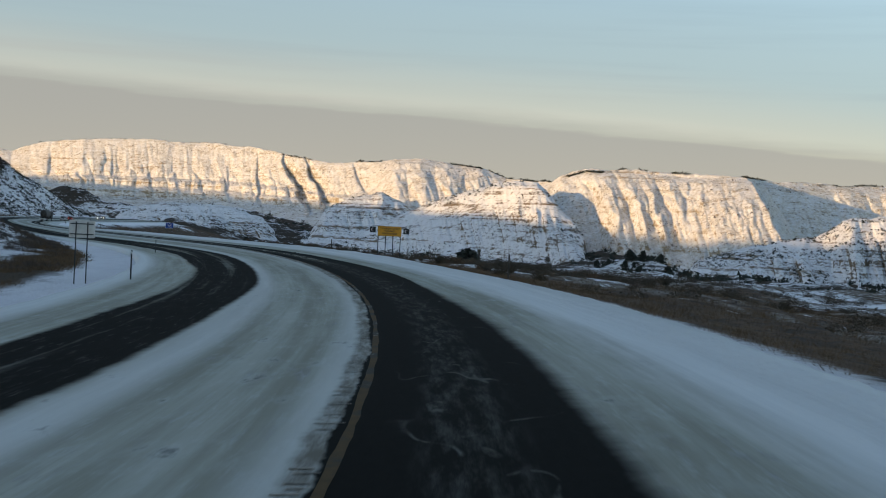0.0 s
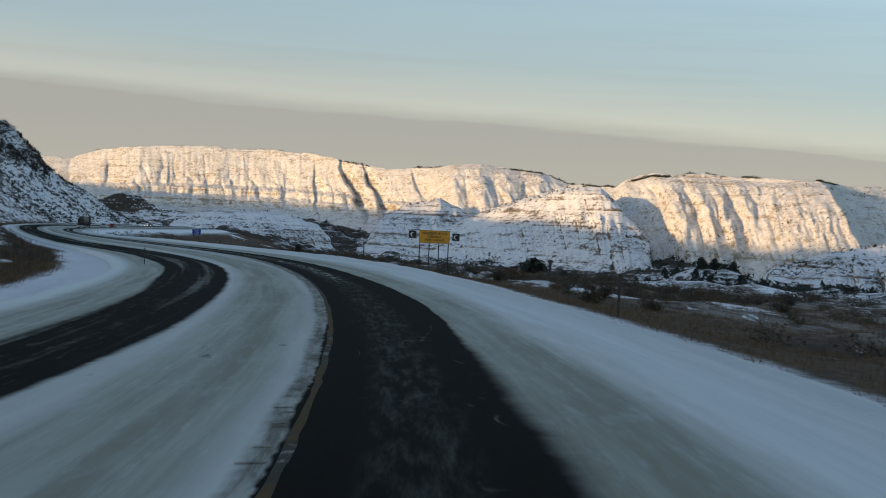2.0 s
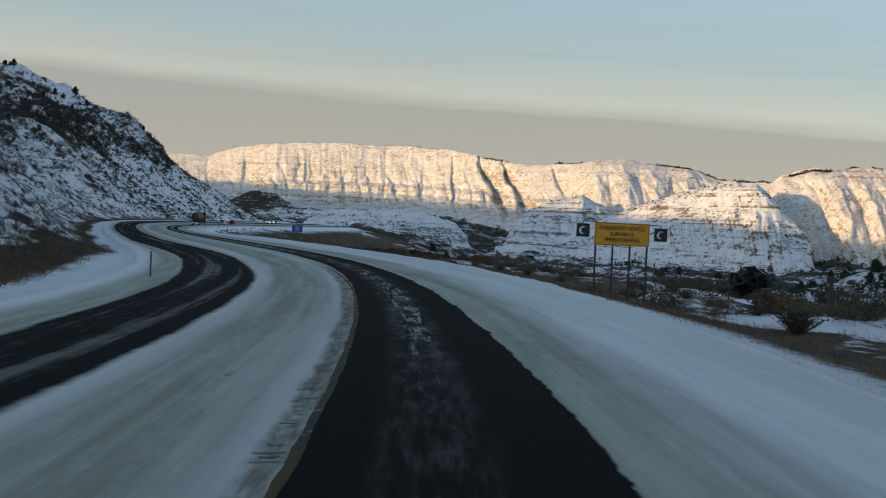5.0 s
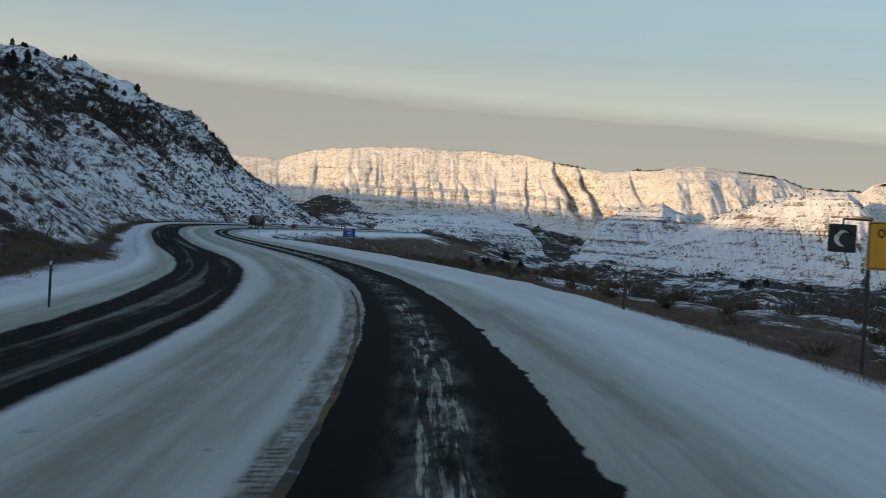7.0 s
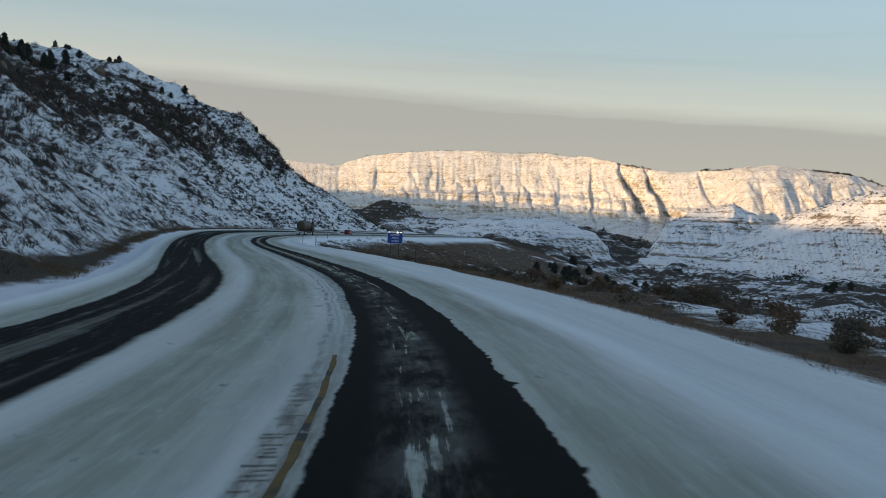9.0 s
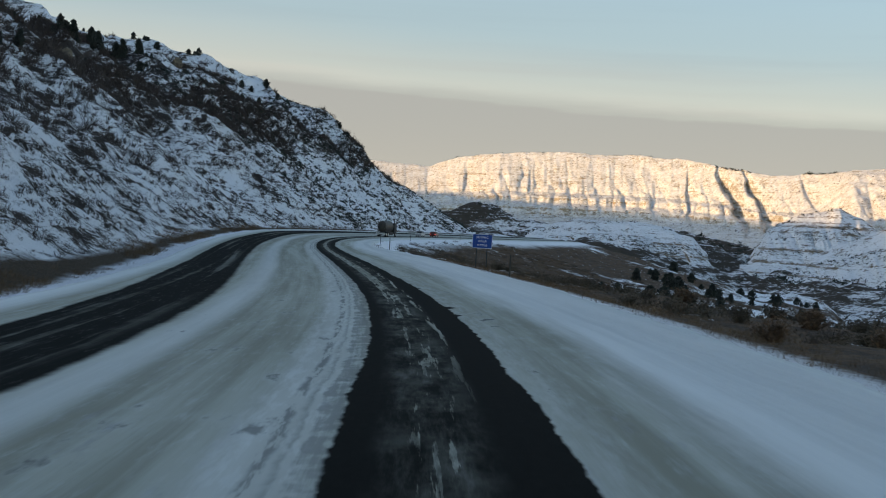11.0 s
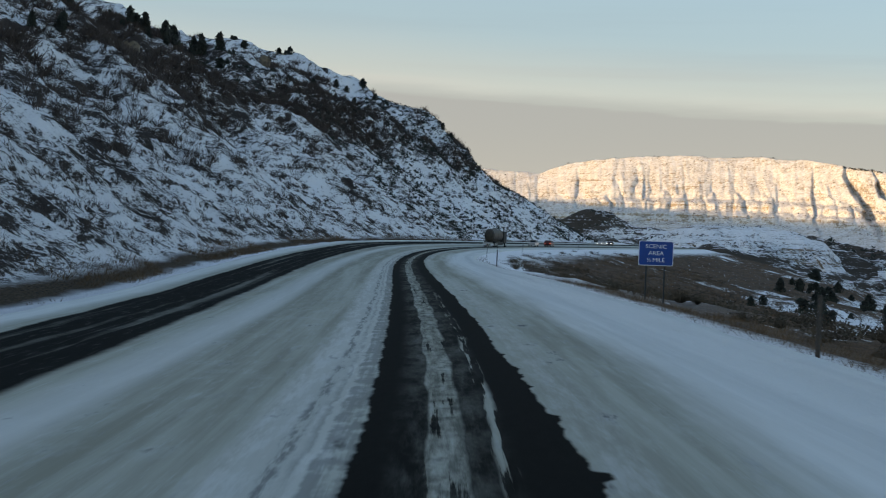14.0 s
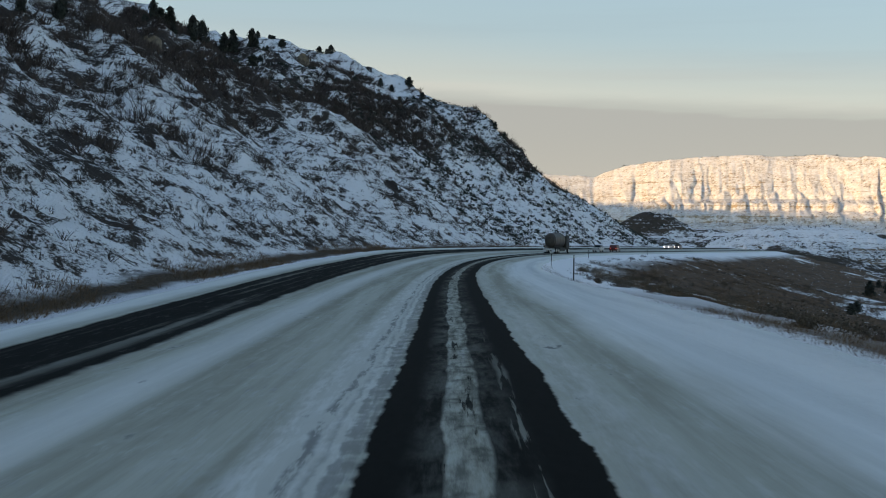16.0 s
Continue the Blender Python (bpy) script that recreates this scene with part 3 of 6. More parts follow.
def profile(s, d):
    """Height over the road's middle, before the bank of the carriageway."""
    u = -d
    hill = np.interp(u, HILL_U, HILL_H)
    cap = np.interp(s, [150, 300, 380, 440, 500], [8, 25, 52, 76, 92])
    hill = np.where(hill > cap * 0.6, np.minimum(hill, cap * 0.6 + (hill - cap * 0.6) * sstep(0, 1, cap / 92)), hill)
    amount = sstep(150, 300, s) * (1 - sstep(705, 800, s))
    hill = hill + 7.0 * np.exp(-((s - 700) / 45) ** 2) * np.exp(-((u - 88) / 32) ** 2) - 9.0 * sstep(95, 145, u) * np.exp(-((s - 590) / 50) ** 2) + 5.0 * np.exp(-((s - 498) / 36) ** 2) * sstep(80, 120, u) - 3.0 * sstep(115, 160, u) * sstep(650, 720, s)
    lumps = sstep(24, 60, u) * (fbm(s / 38, u / 30, 3, 4) * 9.0 + ridge((s - u * 0.8) / 26, u / 60, 5, 3) * 2.6 * sstep(30, 90, u))
    small = sstep(20, 30, u) * (fbm(s / 5.0, u / 4.0, 9, 4) * 1.5)
    flat = np.interp(u, [16, 19, 30, 60, 300], [-0.25, -0.5, -0.2, 2.0, 12.0]) + sstep(19, 40, u) * fbm(s / 14, u / 9, 12, 3) * 1.2
    left = flat * (1 - amount) + (hill + lumps + small) * amount
    near = np.interp(d, [7, 8.5, 10, 20, 50, 120, 200], [0, -0.25, -0.5, -1.2, -3.2, -8.0, -14.0])
    far = np.interp(d, [7, 8.5, 10, 18, 52, 100, 160], [0, -0.2, -0.4, -2.0, -9.8, -20.0, -26.0])
    w = sstep(180, 330, s)
    right = near * (1 - w) + far * w + sstep(8, 16, d) * (fbm(s / 9, d / 6, 21, 4) * 0.9) + sstep(30, 80, d) * fbm(s / 40, d / 30, 23, 4) * 5
    right = right - 45 * sstep(125, 172, d)
    return np.where(d < -15.9, left, np.where(d > 6.9, right, 0))


def surface(s, d):
    """World place of the ground at s along and d across (right positive)."""
    x, y, z, t, bank = at_s(s)
    plane = bank * np.clip(d, -17, 9)
    return np.stack([x + d * np.cos(t), y + d * np.sin(t), z + plane + profile(s, d)], -1)


def ground_z(s, d):
    return Vector([float(v) for v in surface(np.array(float(s)), np.array(float(d)))])


# corridor sheet: verges, hillside and right bank
dcols = np.concatenate([np.arange(-300, -90, 3.0), np.arange(-90, -16, 0.8), np.array([-16.0, -15.6]), np.array([-8.0, 0.0, 6.0]), np.arange(6.8, 40, 0.8), np.arange(40, 175, 3.0)])
srows = np.arange(-68, 850, 1.1)
SS, DD = np.meshgrid(srows, dcols, indexing="ij")
pts = surface(SS, DD)
inside = (DD > -15.7) & (DD < 6.7)
pts[..., 2] -= np.where(inside, 0.5, 0.0)
left_cols = dcols <= -15.5
right_cols = dcols >= 5.9
uvs = np.stack([SS, DD], -1)
hill_me = grid_mesh("hillside", pts[:, left_cols], uvs[:, left_cols])
hillside = tagged(new("hillside", hill_me), "steep clay hillside with thin snow and bare streaks", "hillside", kind="structure")
hill_me.materials.append(M_HILL)
verge_me = grid_mesh("verge", pts[:, right_cols], uvs[:, right_cols])
verge = tagged(new("verge", verge_me), "brown grass bank with snow drifts beside the road", "verge", kind="structure")
verge_me.materials.append(M_GROUND)

# carriageway
rd = np.concatenate([np.arange(-16.2, -14, 0.2), np.arange(-14, 6, 0.5), np.arange(6, 8.2, 0.2)])
rs = np.arange(-66, 845, 0.8)
SS, DD = np.meshgrid(rs, rd, indexing="ij")
x, y, z, t, bank = at_s(SS)
rough = fbm(SS / 3.0, DD / 1.2, 40, 3) * 0.05 * sstep(3.0, 6.0, np.abs(DD + 1.0) - 1.0)
early_s = 0.6 * (1 - sstep(85, 125, SS))
lip = 0.16 * np.exp(-((DD + early_s - 6.8 - 0.5 * vnoise(SS / 7, DD * 0, 44)) / 0.5) ** 2) + 0.12 * np.exp(-((DD + 15.3) / 0.5) ** 2)
fall = -0.9 * sstep(7.3, 8.1, DD + early_s + 0.5 * fbm(SS / 1.6, DD / 1.0, 46, 3)) - 0.9 * sstep(15.7, 16.2, -DD)
rp = np.stack([x + DD * np.cos(t), y + DD * np.sin(t), z + bank * DD + rough + lip + fall + 0.02], -1)
road_me = grid_mesh("road", rp, np.stack([SS, DD], -1))
road = tagged(new("road", road_me), "curving asphalt highway with packed snow and bare wheel tracks", "road", kind="structure")
road_me.materials.append(M_ROAD)


# ---- valley floor, out to the horizon ----
def valley_z(x, y):
    r = np.hypot(x, y)
    az = np.degrees(np.arctan2(-x, y))
    base = np.interp(r, [0, 150, 400, 700, 900, 1300, 1700, 2600, 5200], [-9, -13, -22, -27, -27, -14, -4, 0, 20])
    amp = np.interp(r, [0, 350, 700, 1000, 1500, 2600], [0.5, 4, 13, 19, 15, 10])
    n_ = ridge(x / 150, y / 210, 60, 5) * 0.55 + fbm(x / 45, y / 55, 66, 5) * 0.5 + ridge(x / 38, y / 46, 68, 3) * 0.14 - 0.25
    mound = 17 * np.exp(-(((x + 470) / 42) ** 2 + ((y - 1370) / 60) ** 2)) + 13 * np.exp(-(((x + 395) / 75) ** 2 + ((y - 1400) / 70) ** 2))
    return base + amp * n_ + mound


azs = np.radians(np.concatenate([np.arange(-180, -30, 3.0), np.arange(-30, 45, 0.12), np.arange(45, 181, 3.0)]))
rr = np.concatenate([np.arange(2, 300, 6.0), np.arange(300, 1700, 5.0), np.geomspace(1700, 4900, 30)])
A_, R_ = np.meshgrid(azs, rr, indexing="ij")
vx, vy = -np.sin(A_) * R_, np.cos(A_) * R_
vz = valley_z(vx, vy)
# keep clear of the road corridor
step_ = slice(None, None, 4)
cx, cy, cz = RX[step_], RY[step_], RZ[step_]
near_m = R_ < 1000
px_, py_ = vx[near_m], vy[near_m]
d2 = np.full(px_.shape, 1e12)
zz = np.zeros(px_.shape)
for a, b_, c_ in zip(cx, cy, cz):
    q = (px_ - a) ** 2 + (py_ - b_) ** 2
    m_ = q < d2
    d2[m_], zz[m_] = q[m_], c_
dist = np.sqrt(d2)
low = zz - 12 - 20 * sstep(40, 110, dist)
vv = vz[near_m]
w_ = 1 - sstep(110, 190, dist)
vv = vv * (1 - w_) + np.minimum(vv, low) * w_
vz[near_m] = vv
val_me = grid_mesh("ground", np.stack([vx, vy, vz], -1))
ground = tagged(new("ground", val_me), "snowy badlands valley floor with brown brush", "ground", kind="structure")
val_me.materials.append(M_VALLEY)

# ---- bluffs across the valley ----
B_AZ = [-40, -30, -22, -16.1, -13.9, -12.8, -11.7, -10.8, -10.2, -8.0, -5.4, -3.6, -2.5, -2.1, -1.5, -0.7, -0.1, 1.1, 2.0, 3.7, 4.8, 6.0, 7.7, 9.7, 11.1, 13.3, 15.6, 18.2, 19.9, 21.0, 23, 27, 34, 44]
B_RC = [900, 900, 900, 920, 940, 950, 965, 985, 1000, 1035, 1075, 1105, 1120, 1140, 1180, 1250, 1300, 1350, 1375, 1410, 1450, 1500, 1545, 1610, 1665, 1715, 1745, 1784, 1830, 1850, 1880, 1920, 1950, 1950]
B_EL = [2.2, 2.2, 2.25, 2.32, 2.32, 2.34, 2.34, 2.44, 2.54, 2.51, 2.62, 2.65, 2.28, 1.98, 1.97, 2.07, 2.06, 2.5, 2.58, 2.72, 2.68, 2.44, 2.38, 2.6, 2.87, 2.93, 2.91, 2.79, 2.54, 2.12, 2.2, 2.25, 2.0, 2.0]


def lobes(x, seed):
    """Round ribs with narrow clefts between them, of uneven width."""
    q = x + 0.9 * vnoise(x * 0.45, x * 0 + seed, seed)
    k = np.floor(q)
    t_ = 2 * (q - k) - 1
    return (1 - np.abs(t_) ** 2.4) * (0.55 + 0.9 * _hash(k.astype(np.int64), k.astype(np.int64) * 0 + seed, 7))


def crests(az, down, lines):
    """Sharp ribs: each line has its bearing at the rim and at the foot, how far it stands out, and its half width."""
    out = az * 0
    for top, foot, far, half in lines:
        x = np.abs(az - (top + (foot - top) * down)) / half
        out = np.maximum(out, far * np.clip(1 - x, 0, 1) ** 0.8)
    return out


baz = np.arange(-38, 42, 0.04)
vv_ = np.concatenate([np.linspace(-0.4, 0, 8), np.linspace(0.01, 1, 140), np.linspace(1.03, 1.6, 8)])
AZ, VV = np.meshgrid(baz, vv_, indexing="ij")
v1 = np.clip(VV, 0, 1)
# the near domes end in a flank that falls away southwards, and the bluffs go on further back
flank = -10.75 - 2.4 * (1 - v1) + 0.25 * fbm(AZ / 0.6, v1 * 3, 98, 3)
near_ = sstep(flank - 0.22, flank + 0.22, AZ)
rcrest = np.interp(AZ, B_AZ, B_RC) * near_ + np.interp(AZ, [-40, -22, -16, -10], [1500, 1450, 1390, 1300]) * (1 - near_)
zcrest = rcrest * np.tan(np.radians(np.interp(AZ, B_AZ, B_EL)))
width = np.interp(AZ, [-40, -3, 1, 6, 9, 40], [150, 150, 210, 210, 165, 165])
zbase = np.interp(AZ, [-40, -2, 4, 9, 40], [-31, -31, -16, -2, 0])
mesa = sstep(4.5, 7.0, AZ)
# the mesa steps up in ledges, the domes round off towards the rim
tread = [0, 0.36, 0.40, 0.54, 0.57, 0.70, 0.73, 0.97, 1]
riser = [0, 0.15, 0.25, 0.31, 0.39, 0.45, 0.53, 0.96, 1]
wob = 0.03 * fbm(AZ / 1.3, v1 * 1.5, 83, 3)
hm = np.interp(np.clip(v1 + wob * np.sin(np.pi * v1), 0, 1), tread, riser)
hd = np.interp(v1, [0, 0.15, 0.35, 0.6, 0.85, 1], [0, 0.13, 0.38, 0.66, 0.91, 1]) + 0.012 * np.sin(np.pi * v1) * vnoise(v1 * 22 + fbm(AZ / 1.5, v1 * 2, 85, 2) * 3, AZ / 2.0, 86)
hh_ = hm * mesa + hd * (1 - mesa)
belly = np.sin(np.pi * np.clip(VV * 0.84 + 0.1, 0, 1))
wander = 0.20 * fbm(AZ / 0.5, v1 * 6, 87, 3)
lean = AZ + 0.5 * (1 - v1) + wander
scallop = lobes(lean / 0.80, 3)
brow = 0.47 + 0.07 * np.clip(1 - scallop, 0, 1) + 0.03 * vnoise(AZ / 0.6, AZ * 0, 91)
up_ = sstep(brow - 0.02, brow + 0.015, hh_)
low_t = (1 - up_) * sstep(0.10, 0.30, hh_)
butt = (scallop * (1.6 + 8 * np.clip(0.98 - hh_, 0, 1)) * (0.45 + 0.9 * np.clip(0.5 + 1.2 * vnoise(AZ / 0.7, hh_ * 6, 99), 0, 1)) + fbm(AZ / 0.3, hh_ * 9, 97, 3) * 3.0) * up_ + lobes(lean / 0.26, 9) * 1.6 * up_
butt = butt + low_t * (lobes((lean + 0.33) / 0.55, 5) * 6.5 + lobes(lean / 0.2, 11) * 1.5 + 1.5) + lobes(lean / 0.9, 12) * 3 * (1 - sstep(0.1, 0.2, hh_))
cut = AZ * 0
for top, foot, deep, half in ((9.8, 8.4, 36, 0.30), (8.75, 7.5, 34, 0.26), (10.95, 10.5, 13, 0.20), (12.2, 11.8, 4, 0.3), (6.6, 5.6, 16, 0.25), (17.0, 16.8, 5, 0.3), (19.3, 19.6, 6, 0.4)):
    x_ = AZ + 1.3 * wander - (top + (foot - top) * (1 - hh_))
    half = half * (0.35 + 1.0 * (1 - hh_))
    cut = cut + deep * (0.5 + 0.5 * sstep(1.0, 0.7, hh_)) * np.where(x_ > 0, np.exp(-(x_ / (0.30 * half)) ** 2), np.exp(-(np.abs(x_) / (1.5 * half)) ** 1.3))
# domes to the south: leaning ribs with deep troughs between
slope_az = AZ + 1.9 * (1 - v1) + 0.6 * wander
dome = crests(AZ + 1.3 * wander, 1 - v1, ((-2.9, -3.3, 8, 0.6), (-4.1, -5.7, 26, 0.85), (-5.1, -7.0, 30, 0.7), (-5.8, -7.8, 22, 0.55), (-6.9, -8.6, 16, 0.7), (-9.9, -9.4, 30, 2.3), (-7.5, -9.3, 14, 0.45), (-8.6, -8.9, 22, 0.55), (-14.6, -15.6, 16, 0.8), (-16.0, -17.4, 18, 0.8), (-18, -20, 24, 1.5), (-21, -23, 24, 1.6), (5.2, 4.2, 24, 0.8), (3.9, 3.0, 26, 0.8), (2.6, 1.9, 24, 0.7), (1.4, 0.4, 20, 0.6)))
dome = dome * (0.30 + 0.70 * sstep(1.0, 0.6, v1)) + lobes(slope_az / 0.45, 15) * 3.0 * sstep(0.8, 0.4, v1 + 0.5 * vnoise(AZ / 0.9, AZ * 0, 94)) + ridge(slope_az / 1.3, v1 * 0.8, 75, 3) * 4 + fbm(slope_az / 0.25, v1 * 6, 96, 3) * 5
push = mesa * (butt - cut) + (1 - mesa) * dome + fbm(AZ / 0.12, v1 * 9, 79, 4) * 1.6
rr_ = rcrest - width * (1 - VV) - belly * push
zz_ = zbase + (zcrest - zbase) * hh_ + fbm(AZ / 0.35, v1 * 14, 88, 3) * 1.3 * belly
zz_ = np.where(VV > 1, zcrest - (VV - 1) * 12, zz_)
zz_ = np.where(VV < 0, zbase + VV * 30, zz_)
zz_ = zz_ + np.where(VV >= 0.97, fbm(AZ / 0.9, VV * 3, 92, 4) * 2.2, 0)
a_ = np.radians(AZ)
bl = np.stack([-np.sin(a_) * rr_, np.cos(a_) * rr_, zz_], -1)
bl_me = grid_mesh("bluffs", bl)
bluffs = tagged(new("bluffs", bl_me), "long clay bluffs dusted with snow across the valley", "bluff", kind="structure")
bl_me.materials.append(M_BLUFF)


# lower spurs in front of the bluffs
SPUR_PTS = []


def front_spur(name, label, azk, elk, rk, deep, seed, mat=M_SPUR_PALE, foot=-30, shear_=0.9, bulk=1.0):
    az = np.arange(azk[0], azk[-1], 0.04)
    v = np.concatenate([[-0.3, -0.15], np.linspace(0, 1, 80), np.linspace(1.04, 1.6, 12)])
    A2, V2 = np.meshgrid(az, v, indexing="ij")
    rc2 = np.interp(A2, azk, rk)
    zc2 = rc2 * np.tan(np.radians(np.interp(A2, azk, elk))) + fbm(A2 / 0.5, A2 * 0, seed, 3) * 1.8
    zc2 = np.maximum(zc2, foot + 2)
    vv2 = np.clip(V2, 0, 1)
    wan = 0.12 * fbm(A2 / 0.5, vv2 * 4, seed + 2, 3)
    sh = A2 + shear_ * (1 - vv2) + wan
    b2 = np.sin(np.pi * np.clip(V2 * 0.88 + 0.06, 0, 1))
    lowv = 1 - sstep(0.55, 0.72, vv2 + 0.05 * vnoise(A2 / 0.5, A2 * 0, seed + 4))
    rib = ridge(sh / 1.7, vv2 * 0.5, seed + 9, 2) * 9 + lowv * (lobes(sh / 0.62, seed + 3) * 7 + lobes(sh / 0.2, seed + 4) * 3.0) + (1 - lowv) * lobes(sh / 0.5, seed + 6) * 2.0 + fbm(sh / 0.13, vv2 * 7, seed + 5, 3) * 2.4
    r2 = rc2 - deep * (1 - V2) - bulk * rib * b2
    z2 = foot + (zc2 - foot) * (np.interp(vv2, [0, 0.12, 0.55, 0.62, 0.85, 1], [0, 0.08, 0.60, 0.66, 0.93, 1]) + 0.018 * b2 * vnoise(vv2 * 16 + fbm(A2 / 1.2, vv2, seed + 8, 2) * 2, A2 / 1.6, seed + 11)) + fbm(A2 / 0.3, vv2 * 9, seed + 7, 3) * 1.2 * b2
    z2 = np.where(V2 > 1, zc2 - (V2 - 1) * 70, z2 + np.minimum(V2, 0) * 150)
    a2 = np.radians(A2)
    sheet = np.stack([-np.sin(a2) * r2, np.cos(a2) * r2, z2], -1)
    me_ = grid_mesh(name, sheet)
    me_.materials.append(mat)
    SPUR_PTS.append(sheet[:, 6:82].reshape(-1, 3))
    return tagged(new(name, me_), label, "bluff", kind="structure")


front_spur("spur", "snow-dusted clay spur in front of the bluffs", [-4.4, -3.9, -3.6, -3.2, -2.63, -1.9, -1.47, -0.6, 0.36, 1.6, 2.9, 3.6, 4.7, 6.2, 8], [-2.2, -1.4, -0.42, 0.26, 0.72, 1.55, 1.93, 1.92, 1.81, 1.41, 0.9, 0.67, 0.1, -0.5, -1.4], [945, 950, 957, 968, 985, 1015, 1030, 1052, 1075, 1097, 1115, 1125, 1140, 1160, 1180], 130, 101, bulk=0.6)
front_spur("spur", "small shaded clay knoll below the mesa", [3.0, 3.8, 4.5, 5.3, 6.1, 6.9, 7.8, 8.8], [-1.5, 0.3, 0.78, 1.14, 1.0, 0.8, 0.3, -1.5], [1240, 1240, 1245, 1250, 1255, 1260, 1260, 1260], 150, 171, foot=-22)
front_spur("spur", "low snowy clay spur with brush below the bluffs", [-26, -22, -19, -16.2, -14.8, -13.3, -11.6, -10.2, -8.6, -7.5], [1.7, 1.6, 1.5, 1.07, 0.92, 0.06, -0.21, -0.63, -1.2, -2.3], [860, 860, 850, 850, 845, 840, 835, 830, 825, 820], 130, 131)
front_spur("spur", "low snowy clay hill across the valley", [9.0, 10.5, 12, 13.6, 15, 16.5, 18.0], [-1.7, -0.2, 0.22, 0.32, 0.25, -0.2, -1.7], [1180, 1190, 1200, 1210, 1215, 1220, 1220], 120, 151)

# ---- unseen ridge added behind the road to keep the low sun off the valley ----
# bearing, height and distance up to which the evening shade has climbed
SHADE = [(24, 1.2, 1850), (19.8, 1.05, 1800), (18.1, 0.88, 1750), (16.4, 0.79, 1700), (14.6, 0.70, 1670), (12.85, 0.56, 1640), (11.05, 0.49, 1610), (9.2, 0.43, 1570), (7.6, 0.45, 1500), (3.6, 0.5, 1075), (2.3, 0.5, 1050), (1.0, 0.45, 1025), (-0.45, 0.25, 990), (-1.56, 0.1, 965), (-3.4, -0.05, 960), (-7.7, -0.3, 935), (-9.9, -0.4, 890), (-11.6, -0.25, 900), (-13.3, -0.3, 820), (-16.3, -0.2, 800)]
sh_ = math.hypot(to_sun.x, to_sun.y)
sx, sy = to_sun.x / sh_, to_sun.y / sh_
# crest heights worked back from where the shade should end on the bluffs
marks = []
for az_, el_, r_ in SHADE:
    qx, qy = -math.sin(radians(az_)) * r_, math.cos(radians(az_)) * r_
    marks.append((-sy * qx + sx * qy, math.tan(radians(el_)) * r_ + (560 - sx * qx - sy * qy) * to_sun.z / sh_))
marks.sort()
hs = np.linspace(-2600, 2600, 260)
hq = np.linspace(-1, 1, 15)
HS, HQ = np.meshgrid(hs, hq, indexing="ij")
crest = np.interp(HS, [m_[0] for m_ in marks], [m_[1] for m_ in marks]) + fbm(HS / 90, HQ * 0, 91, 3) * 4
hz = -20 + (crest + 20) * (1 - np.abs(HQ)) + fbm(HS / 60, HQ * 3, 93, 3) * 2 * np.abs(HQ)
off_ = 560 + HQ * 260
ridge_pts = np.stack([sx * off_ - sy * HS, sy * off_ + sx * HS, hz], -1)
rb_me = grid_mesh("shade_ridge", ridge_pts)
shade_ridge = tagged(new("shade_ridge", rb_me), "unseen ridge added behind the highway to shade the valley", "ridge", kind="structure")
rb_me.materials.append(M_BLUFF)

# ---- glowing backdrop: cloud bank low over the horizon, sky colours above it ----
def cloud_material():
    """A grey bank with a feathered top, under a glowing veil painted in sky colours; v is the height in degrees over
    16.
    """
    m, n, l, b = material("glowing_cloud_and_sky", 1.0)
    g = Nodes(m)
    uv = g.coords("UV")
    v, rim = g.xyz(uv)[1], g.xyz(uv)[0]
    o = g.coords("Object")
    wisp = g.noise(g.mapping(o, (0.0006, 0.0006, 0.004)), 1.0, 5, 0.55)
    fluff = g.noise(g.mapping(o, (0.0022, 0.0022, 0.02)), 1.0, 6, 0.6)
    edge = g.math("ADD", g.math("SUBTRACT", v, rim), g.math("ADD", g.math("MULTIPLY_ADD", wisp, 0.8, -0.4), g.math("MULTIPLY_ADD", fluff, 0.5, -0.25)))
    cover = g.step(edge, 0.5, -0.4)
    plain_edge = g.math("ADD", g.math("SUBTRACT", v, rim), g.math("MULTIPLY_ADD", wisp, 0.4, -0.2))
    streak = g.step(g.noise(g.mapping(o, (0.0005, 0.0005, 0.012), (0.02, 0.0, 0)), 1.0, 5, 0.6), 0.45, 0.75, 0.0, 0.09)
    veil = g.math("MULTIPLY", g.step(plain_edge, 17.0, 1.0), g.math("ADD", 0.86, streak))
    em = n.new("ShaderNodeEmission")
    bank = g.mix(g.step(v, -0.5, 5.0), (0.41, 0.412, 0.375), (0.345, 0.362, 0.348))
    # painted sky gradient, paler near the bank and bluer higher up
    high = g.mix(g.step(plain_edge, 9.0, 1.0), (0.235, 0.385, 0.50), (0.325, 0.44, 0.485))
    high = g.mix(g.step(plain_edge, 3.0, 0.1), high, (0.44, 0.48, 0.45))
    high = g.mix(g.math("MULTIPLY", g.step(edge, 0.9, 0.1), g.step(wisp, 0.38, 0.62, 0.0, 0.8)), high, (0.50, 0.515, 0.475))
    l.new(g.mix(cover, high, bank), em.inputs[0])
    em.inputs[1].default_value = 0.575
    clear = n.new("ShaderNodeBsdfTransparent")
    mix = n.new("ShaderNodeMixShader")
    l.new(g.math("MAXIMUM", g.math("MULTIPLY", cover, 0.95), veil), mix.inputs[0])
    l.new(clear.outputs[0], mix.inputs[1])
    l.new(em.outputs[0], mix.inputs[2])
    l.new(mix.outputs[0], n["Material Output"].inputs[0])
    n.remove(b)
    return m


